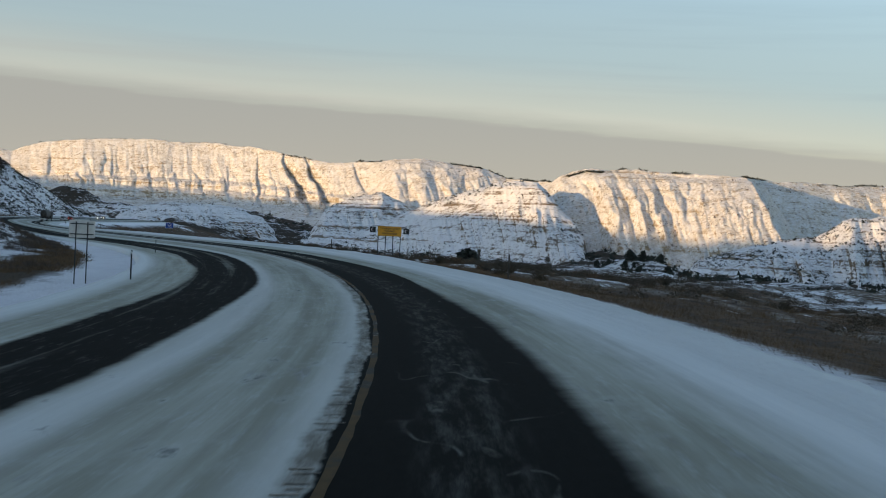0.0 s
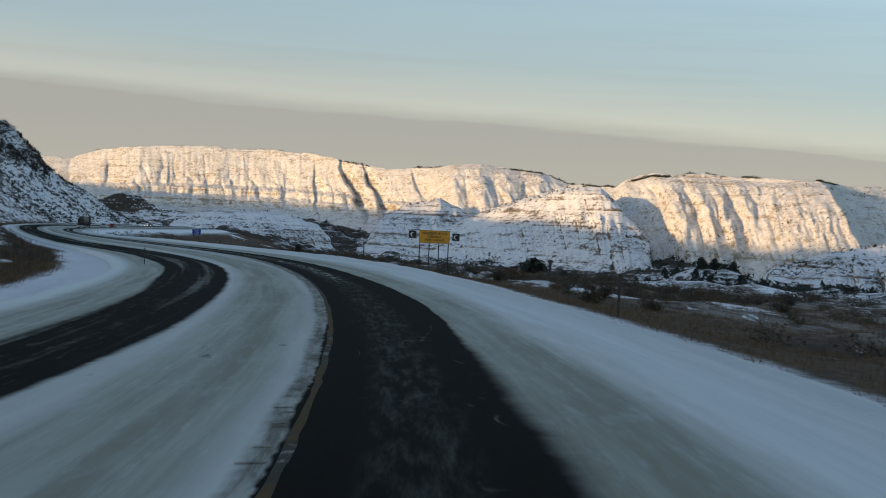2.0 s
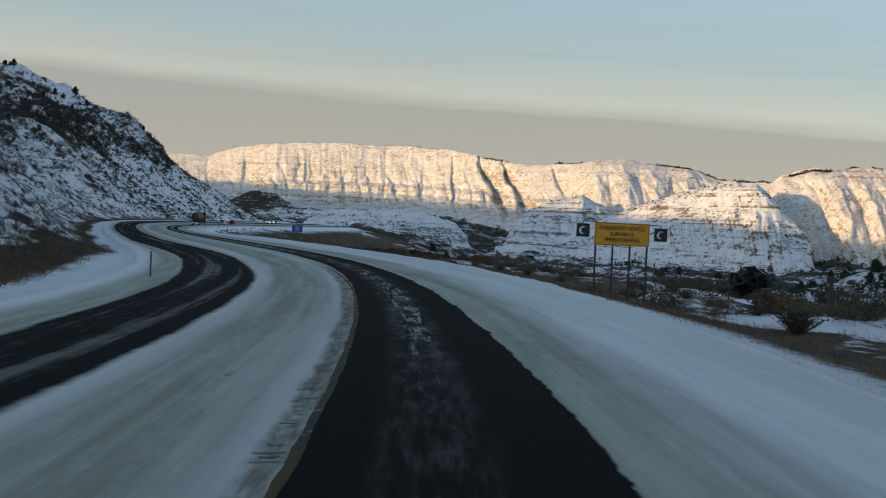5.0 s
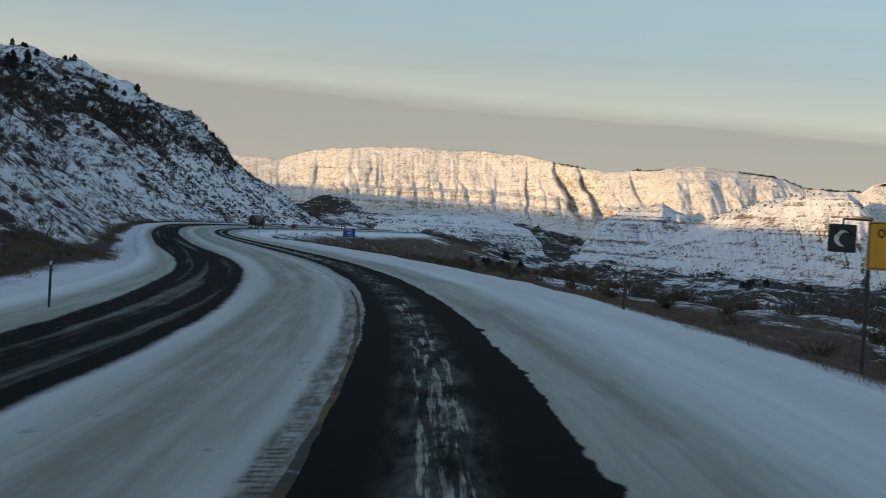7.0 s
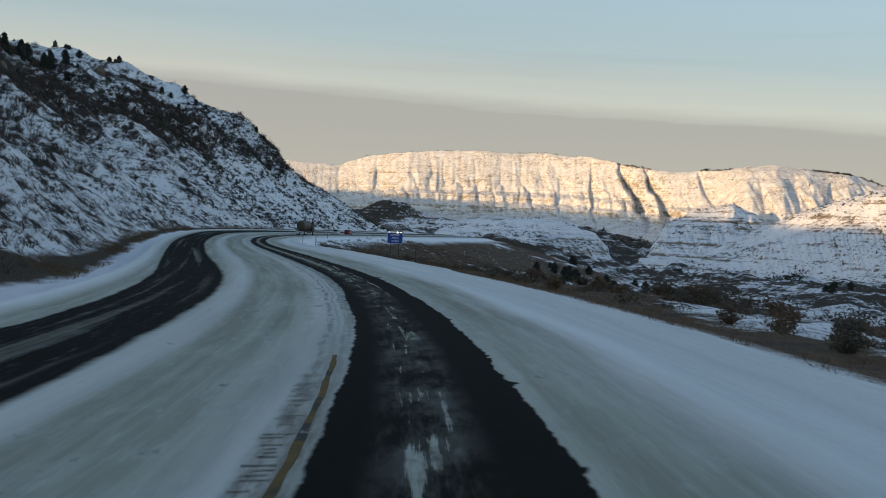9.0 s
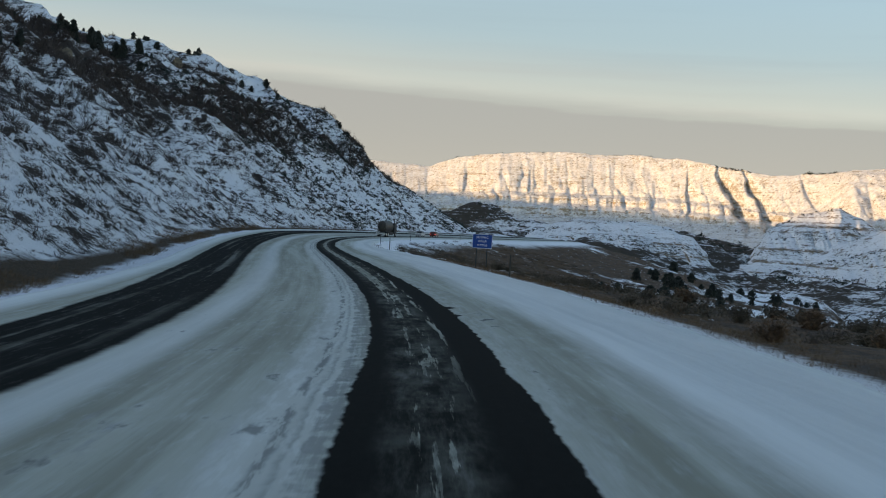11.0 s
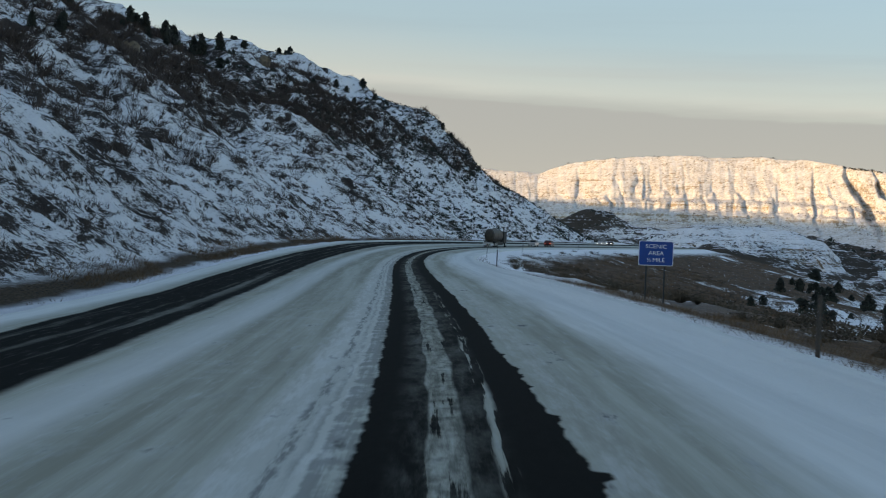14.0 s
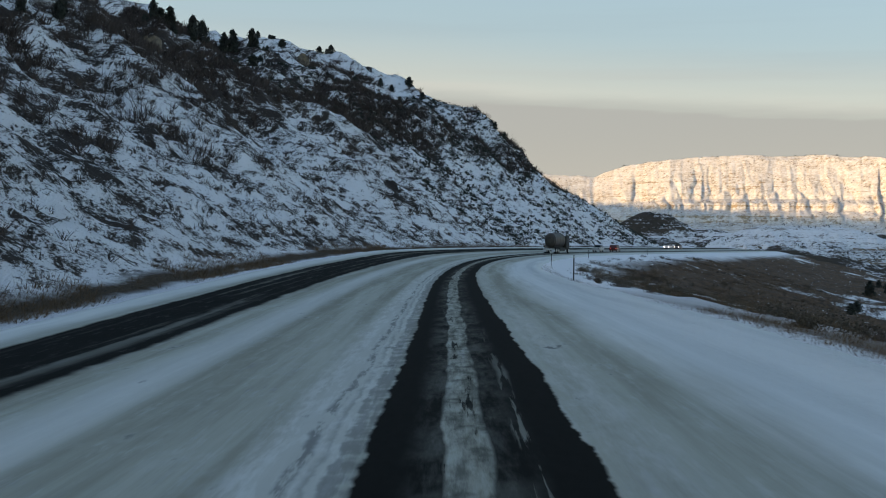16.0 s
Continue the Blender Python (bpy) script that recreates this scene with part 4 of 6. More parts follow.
caz = np.arange(-80, 95, 0.5)
ctop = np.interp(caz, [-80, -16, -7.5, -1, 5, 15, 22, 28, 34, 95], [1.0, 3.55, 4.3, 4.68, 4.9, 5.2, 5.45, 5.8, 5.95, 7.0])
cv = np.linspace(-1.0, 15, 40)
CA, CV = np.meshgrid(caz, cv, indexing="ij")
ca, ce = np.radians(CA), np.radians(CV)
cp = np.stack([-np.sin(ca) * 4700, np.cos(ca) * 4700, np.tan(ce) * 4700], -1)
cl_me = grid_mesh("backdrop", cp, np.stack([np.repeat(ctop[:, None], len(cv), 1), CV], -1))
cl_me.materials.append(cloud_material())
tagged(new("backdrop", cl_me), "glowing backdrop of a grey cloud bank and painted sky colours", "cloud", kind="structure")

# ---- more materials ----
def worn_line_material(name, worn, fresh):
    """Old yellow paint with grime and snow over it."""
    m, n, l, b = material(name, 0.85)
    b.inputs["Specular IOR Level"].default_value = 0.1
    g = Nodes(m)
    o = g.coords()
    f = g.noise(g.mapping(o, (0.35, 0.35, 0.35)), 1.0, 6, 0.7)
    k = g.noise(g.mapping(o, (2.5, 2.5, 2.5)), 1.0, 4, 0.7)
    paint = g.mix(k, worn, fresh)
    paint = g.mix(g.step(f, 0.47, 0.55), paint, (0.05, 0.045, 0.036))
    l.new(g.mix(g.step(g.math("MULTIPLY_ADD", k, 0.5, g.math("MULTIPLY", f, 0.5)), 0.57, 0.64), paint, (0.30, 0.30, 0.27)), b.inputs["Base Color"])
    return m


M_POST = plain("dark_steel_post", (0.035, 0.036, 0.038), 0.6, 0.3)
M_WOOD = plain("weathered_wood_post", (0.055, 0.044, 0.034), 0.85, 0, 0.35, 14, 0.5)
M_YELLOW = plain("yellow_sign_sheet", (0.72, 0.31, 0.012), 0.45, 0, 0.06, 3)
M_BLACK = plain("black_paint", (0.012, 0.012, 0.012), 0.5, 0, 0.2)
M_LENS = plain("dull_lamp_lens", (0.78, 0.75, 0.72), 0.25, 0, 0.2, 20)
M_BLUE = plain("blue_sign_sheet", (0.002, 0.050, 0.27), 0.6, 0, 0.08, 3)
M_WHITE = plain("white_sign_sheet", (0.75, 0.76, 0.78), 0.45, 0, 0.05, 4)
M_ALU = plain("bare_aluminium_sheet", (0.62, 0.60, 0.55), 0.5, 0.2, 0.12, 2)
M_TYRE = plain("black_rubber", (0.015, 0.015, 0.015), 0.85)
M_TANK = plain("dirty_grey_tank", (0.05, 0.040, 0.030), 0.5, 0.3, 0.35, 1.2)
M_CHASSIS = plain("grimy_dark_chassis", (0.04, 0.035, 0.03), 0.8)
M_CABRED = plain("dark_red_paint", (0.08, 0.010, 0.009), 0.3, 0, 0.1)
M_CARWHITE = plain("dirty_white_paint", (0.42, 0.42, 0.42), 0.35, 0, 0.15)
M_CARDARK = plain("dark_grey_paint", (0.05, 0.05, 0.055), 0.3, 0, 0.15)
M_GLASS = plain("dark_car_glass", (0.02, 0.022, 0.025), 0.08)
M_LINE = worn_line_material("worn_yellow_road_paint", (0.03, 0.025, 0.018), (0.14, 0.082, 0.028))
M_LINE_CLEAR = worn_line_material("clearer_yellow_road_paint", (0.06, 0.046, 0.022), (0.21, 0.13, 0.04))
M_GROOVE = plain("dirty_rumble_groove", (0.23, 0.205, 0.165), 0.9, 0, 0.6, 3)
M_JUNIPER = plain("dark_juniper_leaves", (0.028, 0.033, 0.024), 0.85, 0, 0.5, 2)
M_TWIG = plain("bare_brown_twigs", (0.074, 0.055, 0.046), 0.9, 0, 0.4, 2)
M_GRASS = plain("dry_brown_grass", (0.125, 0.075, 0.036), 0.95, 0, 0.5, 1.5)
M_BUSH = plain("dark_olive_bush", (0.072, 0.054, 0.034), 0.9, 0, 0.5, 1.5)
M_BARK = plain("grey_bark", (0.06, 0.05, 0.042), 0.9, 0, 0.3, 8)
M_ROCK = plain("tan_clay_rock", (0.16, 0.125, 0.085), 0.9, 0, 0.3, 1.0, 0.6)


def lamp_glow(name, color, power):
    m, n, l, b = material(name, 0.3, 0, (0.2, 0.2, 0.2))
    b.inputs["Emission Color"].default_value = (*color, 1)
    b.inputs["Emission Strength"].default_value = power
    return m


M_HEAD = lamp_glow("headlamp_lit", (1.0, 0.88, 0.68), 9.0)
M_TAIL = lamp_glow("tail_lamp_lit", (1.0, 0.06, 0.03), 2.2)


def stand(s, d, turn=0.0, dz=0.0):
    """A pose on the ground at s, d, with y pointing along the road."""
    p = ground_z(s, d)
    t = float(np.interp(s, S_, TH))
    return pose(p.x, p.y, p.z + dz, 0, 0, math.degrees(t) + turn)


def on_road(s, d, turn=0.0):
    x, y, z, t, bank = [float(v) for v in at_s(s)]
    return pose(x + d * math.cos(t), y + d * math.sin(t), z + bank * d + 0.03, 0, 0, math.degrees(t) + turn)


def letters(text, size, depth=0.004, bold=0.0):
    cu = bpy.data.curves.new("words", "FONT")
    cu.body, cu.size, cu.extrude = text, size, depth
    cu.offset = size * bold
    cu.align_x, cu.align_y = "CENTER", "CENTER"
    cu.resolution_u = 3
    ob = bpy.data.objects.new("words", cu)
    scene.collection.objects.link(ob)
    bpy.context.view_layer.update()
    me = bpy.data.meshes.new_from_object(ob.evaluated_get(bpy.context.evaluated_depsgraph_get()))
    bpy.data.objects.remove(ob)
    return me


def lettering(text, size, place, mat, parent, label, stretch=1.0, bold=0.0):
    """A line of words, each word a mesh of its own, centred on the place."""
    words = [letters(w_, size, 0.004, bold) for w_ in text.split()]
    wide_ = []
    for me in words:
        xs = [v.co.x for v in me.vertices]
        wide_.append((min(xs), max(xs)))
    gap = size * 0.30
    x = -(sum(b_ - a_ for a_, b_ in wide_) + gap * (len(words) - 1)) / 2
    for me, (a_, b_) in zip(words, wide_):
        me.materials.append(mat)
        ob = new("lettering", me)
        ob.parent = parent
        ob.matrix_basis = Matrix.Translation(Vector(place) + Vector(((x - a_) * stretch, 0, 0))) @ pose(0, 0, 0, 90, 0, 0) @ Matrix.Diagonal((stretch, 1, 1, 1))
        tagged(ob, label)
        x += b_ - a_ + gap


def rounded_panel(w, h, t, r=0.06):
    """A sheet in the xz plane, facing -y, rounded at its corners."""
    bm = bmesh.new()
    ring = []
    for cx_, cz_, a0 in ((w / 2 - r, h / 2 - r, 0), (-w / 2 + r, h / 2 - r, 90), (-w / 2 + r, -h / 2 + r, 180), (w / 2 - r, -h / 2 + r, 270)):
        for k in range(5):
            a = radians(a0 + 22.5 * k)
            ring.append(bm.verts.new((cx_ + r * math.cos(a), 0, cz_ + r * math.sin(a))))
    f = bm.faces.new(ring)
    ex = bmesh.ops.extrude_face_region(bm, geom=[f])
    bmesh.ops.translate(bm, vec=(0, t, 0), verts=[v for v in ex["geom"] if isinstance(v, bmesh.types.BMVert)])
    bmesh.ops.recalc_face_normals(bm, faces=bm.faces)
    return bm


# ---- signs ----
def overheight_sign(m):
    w, h = 2.62, 1.08
    low = 2.45
    root = thing("warning_sign", "yellow warning sign on four dark posts with two flasher boxes", "road sign", m)
    board = part("board", rounded_panel(w, h, 0.03), M_YELLOW, root, "yellow sheet with black border")
    board.location = (0, 0, low + h / 2)
    bm = bmesh.new()
    for x0, x1, z0, z1 in ((-w / 2 + .03, w / 2 - .03, h / 2 - .05, h / 2 - .03), (-w / 2 + .03, w / 2 - .03, -h / 2 + .03, -h / 2 + .05), (-w / 2 + .03, -w / 2 + .05, -h / 2 + .05, h / 2 - .05), (w / 2 - .05, w / 2 - .03, -h / 2 + .05, h / 2 - .05)):
        box(bm, x0, x1, -0.006, -0.001, z0, z1)
    part("border", bm, M_BLACK, board, "thin black border")
    for text, z in (("OVERHEIGHT VEHICLE", 0.27), ("TURN BACK", 0.0), ("WHEN FLASHING", -0.27)):
        lettering(text, 0.27, (0, -0.008, z), M_BLACK, board, "black capital letters", 0.80, 0.016)
    for k in range(4):
        x = -w / 2 + 0.08 + k * (w - 0.16) / 3
        bm = bmesh.new()
        box(bm, x - 0.04, x + 0.04, 0.035, 0.12, -0.6, low + (h if k in (0, 3) else 0.3), 0.008)
        part("post", bm, M_POST, root)
    for side in (-1, 1):
        bm = bmesh.new()
        zt = low + h + 0.02 if side < 0 else low + h - 0.06
        tube(bm, (side * (w / 2 - 0.1), 0.05, zt), (side * (w / 2 + 0.56), 0.05, zt), 0.022)
        tube(bm, (side * (w / 2 + 0.55), 0.05, zt), (side * (w / 2 + 0.55), 0.05, zt - 0.12), 0.022)
        part("arm", bm, M_POST, root)
        fx, fz = side * (w / 2 + 0.55), zt - 0.12 - 0.31
        bm = bmesh.new()
        box(bm, fx - 0.31, fx + 0.31, 0.0, 0.12, fz - 0.31, fz + 0.31, 0.03)
        housing = part("flasher", bm, M_BLACK, root, "square black flasher box")
        bm = bmesh.new()
        tube(bm, (fx - 0.02, -0.005, fz), (fx - 0.02, -0.02, fz), 0.185, 0.18, 24)
        part("lens", bm, M_LENS, housing, "unlit pale lamp lens")
        # offset dark roundel added over the lens, so that a pale crescent remains
        bm = bmesh.new()
        tube(bm, (fx + 0.045, -0.022, fz - 0.02), (fx + 0.045, -0.034, fz - 0.02), 0.15, 0.15, 20)
        part("roundel", bm, M_BLACK, housing, "dark roundel that leaves a pale crescent")
        bm = bmesh.new()
        n_ = 14
        rings = []
        for k in range(n_ + 1):
            a = radians(20 + 140 * k / n_)
            rings.append([bm.verts.new((fx + r * math.cos(a), y, fz + r * math.sin(a))) for r, y in ((0.21, -0.004), (0.21, -0.10), (0.20, -0.10), (0.20, -0.004))])
        for p_, q_ in zip(rings, rings[1:]):
            for k in range(4):
                bm.faces.new((p_[k], p_[(k + 1) % 4], q_[(k + 1) % 4], q_[k]))
        part("visor", bm, M_BLACK, housing, "round black lamp hood")
    return root


overheight_sign(stand(140, 10.95, 0))


def scenic_sign(m):
    w, h, low = 1.70, 1.20, 1.75
    root = thing("information_sign", "blue scenic area sign with white letters on two posts", "road sign", m)
    board = part("board", rounded_panel(w, h, 0.02, 0.09), M_WHITE, root, "white rim of the sheet")
    board.location = (0, 0, low + h / 2)
    face = part("face", rounded_panel(w - 0.06, h - 0.06, 0.006, 0.07), M_BLUE, board, "blue reflective face")
    face.location = (0, -0.006, 0)
    for text, z, st in (("SCENIC", 0.33, 1.15), ("AREA", 0.0, 1.15), ("\u00bd MILE", -0.33, 1.1)):
        lettering(text, 0.27, (0, -0.011, z), M_WHITE, board, "white capital letters", st)
    for x in (-0.45, 0.45):
        bm = bmesh.new()
        box(bm, x - 0.035, x + 0.035, 0.025, 0.09, -0.6, low + h - 0.1, 0.006)
        part("post", bm, M_POST, root)
    return root


scenic_sign(stand(284, 11.55, 0))


def sign_back(m):
    root = thing("sign_from_behind", "pale back of a road sign on two posts", "road sign", m)
    board = part("board", rounded_panel(1.62, 1.12, 0.02), M_ALU, root, "plain pale sheet")
    board.location = (0, 0, 2.75)
    for z in (2.42, 3.08):
        bm = bmesh.new()
        box(bm, -0.72, 0.72, -0.05, -0.005, z - 0.03, z + 0.03)
        part("stringer", bm, M_POST, root)
    for x in (-0.36, 0.36):
        bm = bmesh.new()
        box(bm, x - 0.035, x + 0.035, -0.13, -0.055, -0.9, 3.22, 0.006)
        part("post", bm, M_POST, root)


sign_back(stand(86, -17.6, 0, 0.75))


def delineator(m, label="slim dark delineator post in the roadside snow", tall=1.75):
    root = thing("delineator_post", label, "post", m, "roadside delineator posts")
    bm = bmesh.new()
    box(bm, -0.045, 0.045, -0.012, 0.012, -0.5, tall)
    box(bm, -0.045, -0.03, 0.012, 0.035, -0.5, tall)
    box(bm, 0.03, 0.045, 0.012, 0.035, -0.5, tall)
    part("channel", bm, M_POST, root)
    bm = bmesh.new()
    box(bm, -0.04, 0.04, -0.02, -0.013, tall - 0.2, tall - 0.06, 0.003)
    part("reflector", bm, M_ALU, root, "small dull reflector plate")
    return root


first = delineator(stand(160, -12.8, 0, 0.02))
for s_, d_ in ((81.5, -14.1), (344, 8.3), (426, 8.4), (508, 8.4), (590, 8.4)):
    copy_thing(first, stand(s_, d_, random.uniform(-8, 8), 0.05))


def wooden_post(m, tall, rad, label, head=False):
    root = thing("wooden_post", label, "post", m, "wooden roadside posts")
    bm = bmesh.new()
    tube(bm, (0, 0, -0.6), (0.02, 0.01, tall), rad, rad * 0.9, 12)
    bmesh.ops.bevel(bm, geom=[e for e in bm.edges if e.is_boundary is False and abs(e.verts[0].co.z - e.verts[1].co.z) < 0.02 and e.verts[0].co.z > 0], offset=0.012, segments=1, affect="EDGES")
    stem = part("stem", bm, M_WOOD, root)
    if head:
        bm = bmesh.new()
        box(bm, -rad * 1.5, rad * 1.5, -rad * 1.2, rad * 1.2, tall - 0.30, tall - 0.02, 0.02)
        part("marker_box", bm, M_WOOD, root, "small grey box at the top")
    return root


wooden_post(stand(75, 8.0), 1.45, 0.055, "thin weathered wooden post at the shoulder")
wooden_post(stand(139.5, 21.0), 2.1, 0.12, "thick weathered wooden post with a box on top", True)
wooden_post(stand(157, 7.75), 1.4, 0.06, "thin weathered wooden post at the snow's ragged edge")
wooden_post(stand(248, 7.86), 1.35, 0.055, "weathered wooden post at the edge of the snow")


# ---- vehicles ----
def wheel(parent, x, y, r, w=0.28):
    bm = bmesh.new()
    tube(bm, (x - w / 2, y, r), (x + w / 2, y, r), r, r, 20)
    es = [e for e in bm.edges if len(e.link_faces) == 2 and abs(e.calc_face_angle(0)) > 1.0]
    bmesh.ops.bevel(bm, geom=es, offset=0.04, segments=2, affect="EDGES")
    tyre = part("wheel", bm, M_TYRE, parent, "black rubber tyre")
    bm = bmesh.new()
    tube(bm, (x - w / 2 - 0.01, y, r), (x + w / 2 + 0.01, y, r), r * 0.55, r * 0.55, 14)
    part("rim", bm, M_ALU, tyre, "dull metal rim")


def lamp_part(parent, x, y, z, r, mat, label, facing):
    bm = bmesh.new()
    tube(bm, (x, y, z), (x, y + facing * 0.04, z), r, r * 0.9, 12)
    part("lamp", bm, mat, parent, label)


def tank_truck(m):
    root = thing("tank_truck", "grimy grey tank truck with a round tank on the highway", "truck", m)
    bm = bmesh.new()
    box(bm, -0.45, 0.45, -5.0, 4.6, 0.75, 1.05, 0.02)
    part("chassis", bm, M_CHASSIS, root)
    for x_ in (-0.95, 0.95):
        bm = bmesh.new()
        box(bm, x_ - 0.22, x_ + 0.22, -1.7, 1.6, 0.45, 1.0, 0.05)
        part("side_box", bm, M_CHASSIS, root, "dark side locker")
        bm = bmesh.new()
        box(bm, x_ - 0.28, x_ + 0.28, -4.75, -1.95, 1.08, 1.2, 0.04)
        part("mudguard", bm, M_CHASSIS, root)
    bm = bmesh.new()
    prof_ = [(-4.9, 0.5), (-4.75, 0.95), (-4.3, 1.18), (1.6, 1.18), (2.0, 0.95), (2.15, 0.5)]
    rings = []
    for y_, r_ in prof_:
        rings.append([bm.verts.new((1.12 * r_ / 1.18 * math.cos(a), y_, 2.2 + r_ * 1.06 * math.sin(a))) for a in np.linspace(0, 2 * np.pi, 28, endpoint=False)])
    for p_, q_ in zip(rings, rings[1:]):
        for k in range(28):
            bm.faces.new((p_[k], p_[(k + 1) % 28], q_[(k + 1) % 28], q_[k]))
    bm.faces.new(rings[0][::-1])
    bm.faces.new(rings[-1])
    bmesh.ops.recalc_face_normals(bm, faces=bm.faces)
    tank = part("tank", bm, M_TANK, root, "round grey tank with dull bands")
    for y_ in (-3.6, -1.6, 0.6):
        bm = bmesh.new()
        for k in range(28):
            a, b_ = 2 * np.pi * k / 28, 2 * np.pi * (k + 1) / 28
            vs = [bm.verts.new((rr2 * 0.955 * math.cos(t_), yy_, 2.2 + rr2 * 1.06 * math.sin(t_))) for t_, yy_, rr2 in ((a, y_, 1.2), (b_, y_, 1.2), (b_, y_ + 0.12, 1.2), (a, y_ + 0.12, 1.2))]
            bm.faces.new(vs)
        part("band", bm, M_CHASSIS, tank, "dark hoop round the tank")
    bm = bmesh.new()
    tube(bm, (0, -1.4, 3.35), (0, -1.4, 3.57), 0.32, 0.32, 16)
    part("hatch", bm, M_TANK, tank)
    bm = bmesh.new()
    box(bm, -1.15, 1.15, -5.15, -4.95, 0.6, 0.85, 0.03)
    part("rear_bumper", bm, M_ALU, root, "pale rear bumper bar")
    for x_ in (-0.85, 0.85):
        bm = bmesh.new()
        box(bm, x_ - 0.32, x_ + 0.32, -5.0, -4.96, 0.3, 0.62)
        part("mud_flap", bm, M_WHITE, root, "pale mud flap")
    bm = bmesh.new()
    box(bm, -1.15, 1.15, 2.4, 4.3, 0.8, 3.0, 0.12)
    box(bm, -0.75, 0.75, 4.25, 5.6, 0.8, 1.95, 0.15)
    cab = part("cab", bm, M_CHASSIS, root, "dark truck cab")
    for x_ in (-1.16, 1.16):
        bm = bmesh.new()
        box(bm, x_ - 0.01, x_ + 0.01, 3.1, 4.1, 2.0, 2.75)
        part("side_window", bm, M_GLASS, cab)
    bm = bmesh.new()
    tube(bm, (1.05, 2.3, 0.9), (1.05, 2.3, 3.9), 0.09, 0.09, 10)
    part("exhaust_stack", bm, M_CHASSIS, cab, "tall dark exhaust pipe")
    for y_ in (-4.0, -2.7, 3.9):
        for x_ in (-0.95, 0.95):
            wheel(root, x_, y_, 0.52, 0.5 if y_ < 0 else 0.3)
    return root


tank_truck(on_road(520, 0.3, -9) @ Matrix.Diagonal((1.08, 1.0, 1.2, 1)))


def car_body(bm, outline, half, tuck=0.12):
    """A closed body from a side outline (y, z), narrower towards its roof."""
    zt = max(z for _, z in outline)
    sides = []
    for sgn in (-1, 1):
        sides.append([bm.verts.new((sgn * (half - tuck * max(0, (z - 0.9) / (zt - 0.9))), y, z)) for y, z in outline])
    bm.faces.new(sides[0])
    bm.faces.new(sides[1][::-1])
    n_ = len(outline)
    for k in range(n_):
        bm.faces.new((sides[0][k], sides[1][k], sides[1][(k + 1) % n_], sides[0][(k + 1) % n_]))
    bmesh.ops.recalc_face_normals(bm, faces=bm.faces)
    bmesh.ops.bevel(bm, geom=bm.edges[:], offset=0.05, segments=2, affect="EDGES")


def car(name, label, m, mat, outline, front_lit, group="", glass=((-1.6, 0.9), (1.0, 1.55)), rear=M_TAIL):
    root = thing(name, label, "car", m, group)
    bm = bmesh.new()
    car_body(bm, outline, 0.95)
    body = part("body", bm, mat, root)
    (y0, y1), (z0, z1) = glass
    for x_ in (-0.90, 0.90):
        bm = bmesh.new()
        box(bm, x_ - 0.02, x_ + 0.02, y0, y1, z0, z1 - 0.05)
        part("side_window", bm, M_GLASS, body)
    bm = bmesh.new()
    box(bm, -0.72, 0.72, y0 - 0.45, y0 - 0.40, z0 + 0.05, z1 - 0.05)
    part("rear_window", bm, M_GLASS, body)
    bm = bmesh.new()
    box(bm, -0.74, 0.74, y1 + 0.28, y1 + 0.42, z0 + 0.02, z1 - 0.06)
    part("windscreen", bm, M_GLASS, body)
    for y_ in (-1.45, 1.45):
        for x_ in (-0.84, 0.84):
            wheel(root, x_, y_, 0.36, 0.24)
    yf, yb = max(y for y, _ in outline), min(y for y, _ in outline)
    for x_ in (-0.7, 0.7):
        if front_lit:
            lamp_part(body, x_, yf - 0.01, 0.78, 0.11, M_HEAD, "lit round headlamp", 1)
        lamp_part(body, x_, yb + 0.01, 0.95, 0.10, rear, "red tail lamp", -1)
    return root


PICKUP = [(-2.75, 0.45), (-2.8, 1.05), (-0.75, 1.1), (-0.6, 1.8), (0.75, 1.8), (1.35, 1.18), (2.7, 1.08), (2.75, 0.45)]
SUV = [(-2.3, 0.4), (-2.35, 1.1), (-2.1, 1.78), (0.4, 1.8), (1.15, 1.15), (2.3, 1.0), (2.35, 0.4)]
SEDAN = [(-2.3, 0.35), (-2.35, 0.95), (-1.5, 1.05), (-0.9, 1.45), (0.5, 1.45), (1.2, 1.0), (2.3, 0.85), (2.35, 0.35)]
car("pickup_truck", "dirty white pickup truck driving on the snowy highway", on_road(568, 0.4), M_CARWHITE, PICKUP, False, "cars on the highway", ((-0.4, 0.6), (1.15, 1.75)), M_CABRED)
car("sport_utility_car", "dark red car with lit tail lamps on the highway", on_road(588, 0.4), M_CABRED, SUV, False, "cars on the highway", ((-1.7, 0.35), (1.15, 1.75)))
car("oncoming_car", "pale oncoming car with lit headlamps on the highway", on_road(697, -8.6, 180), M_CARWHITE, SUV, True, "cars on the highway", ((-1.7, 0.35), (1.15, 1.75)))
car("oncoming_car", "dark oncoming sedan with lit headlamps on the highway", on_road(712, -8.6, 180), M_CARDARK, SEDAN, True, "cars on the highway", ((-0.8, 0.45), (0.98, 1.42)))


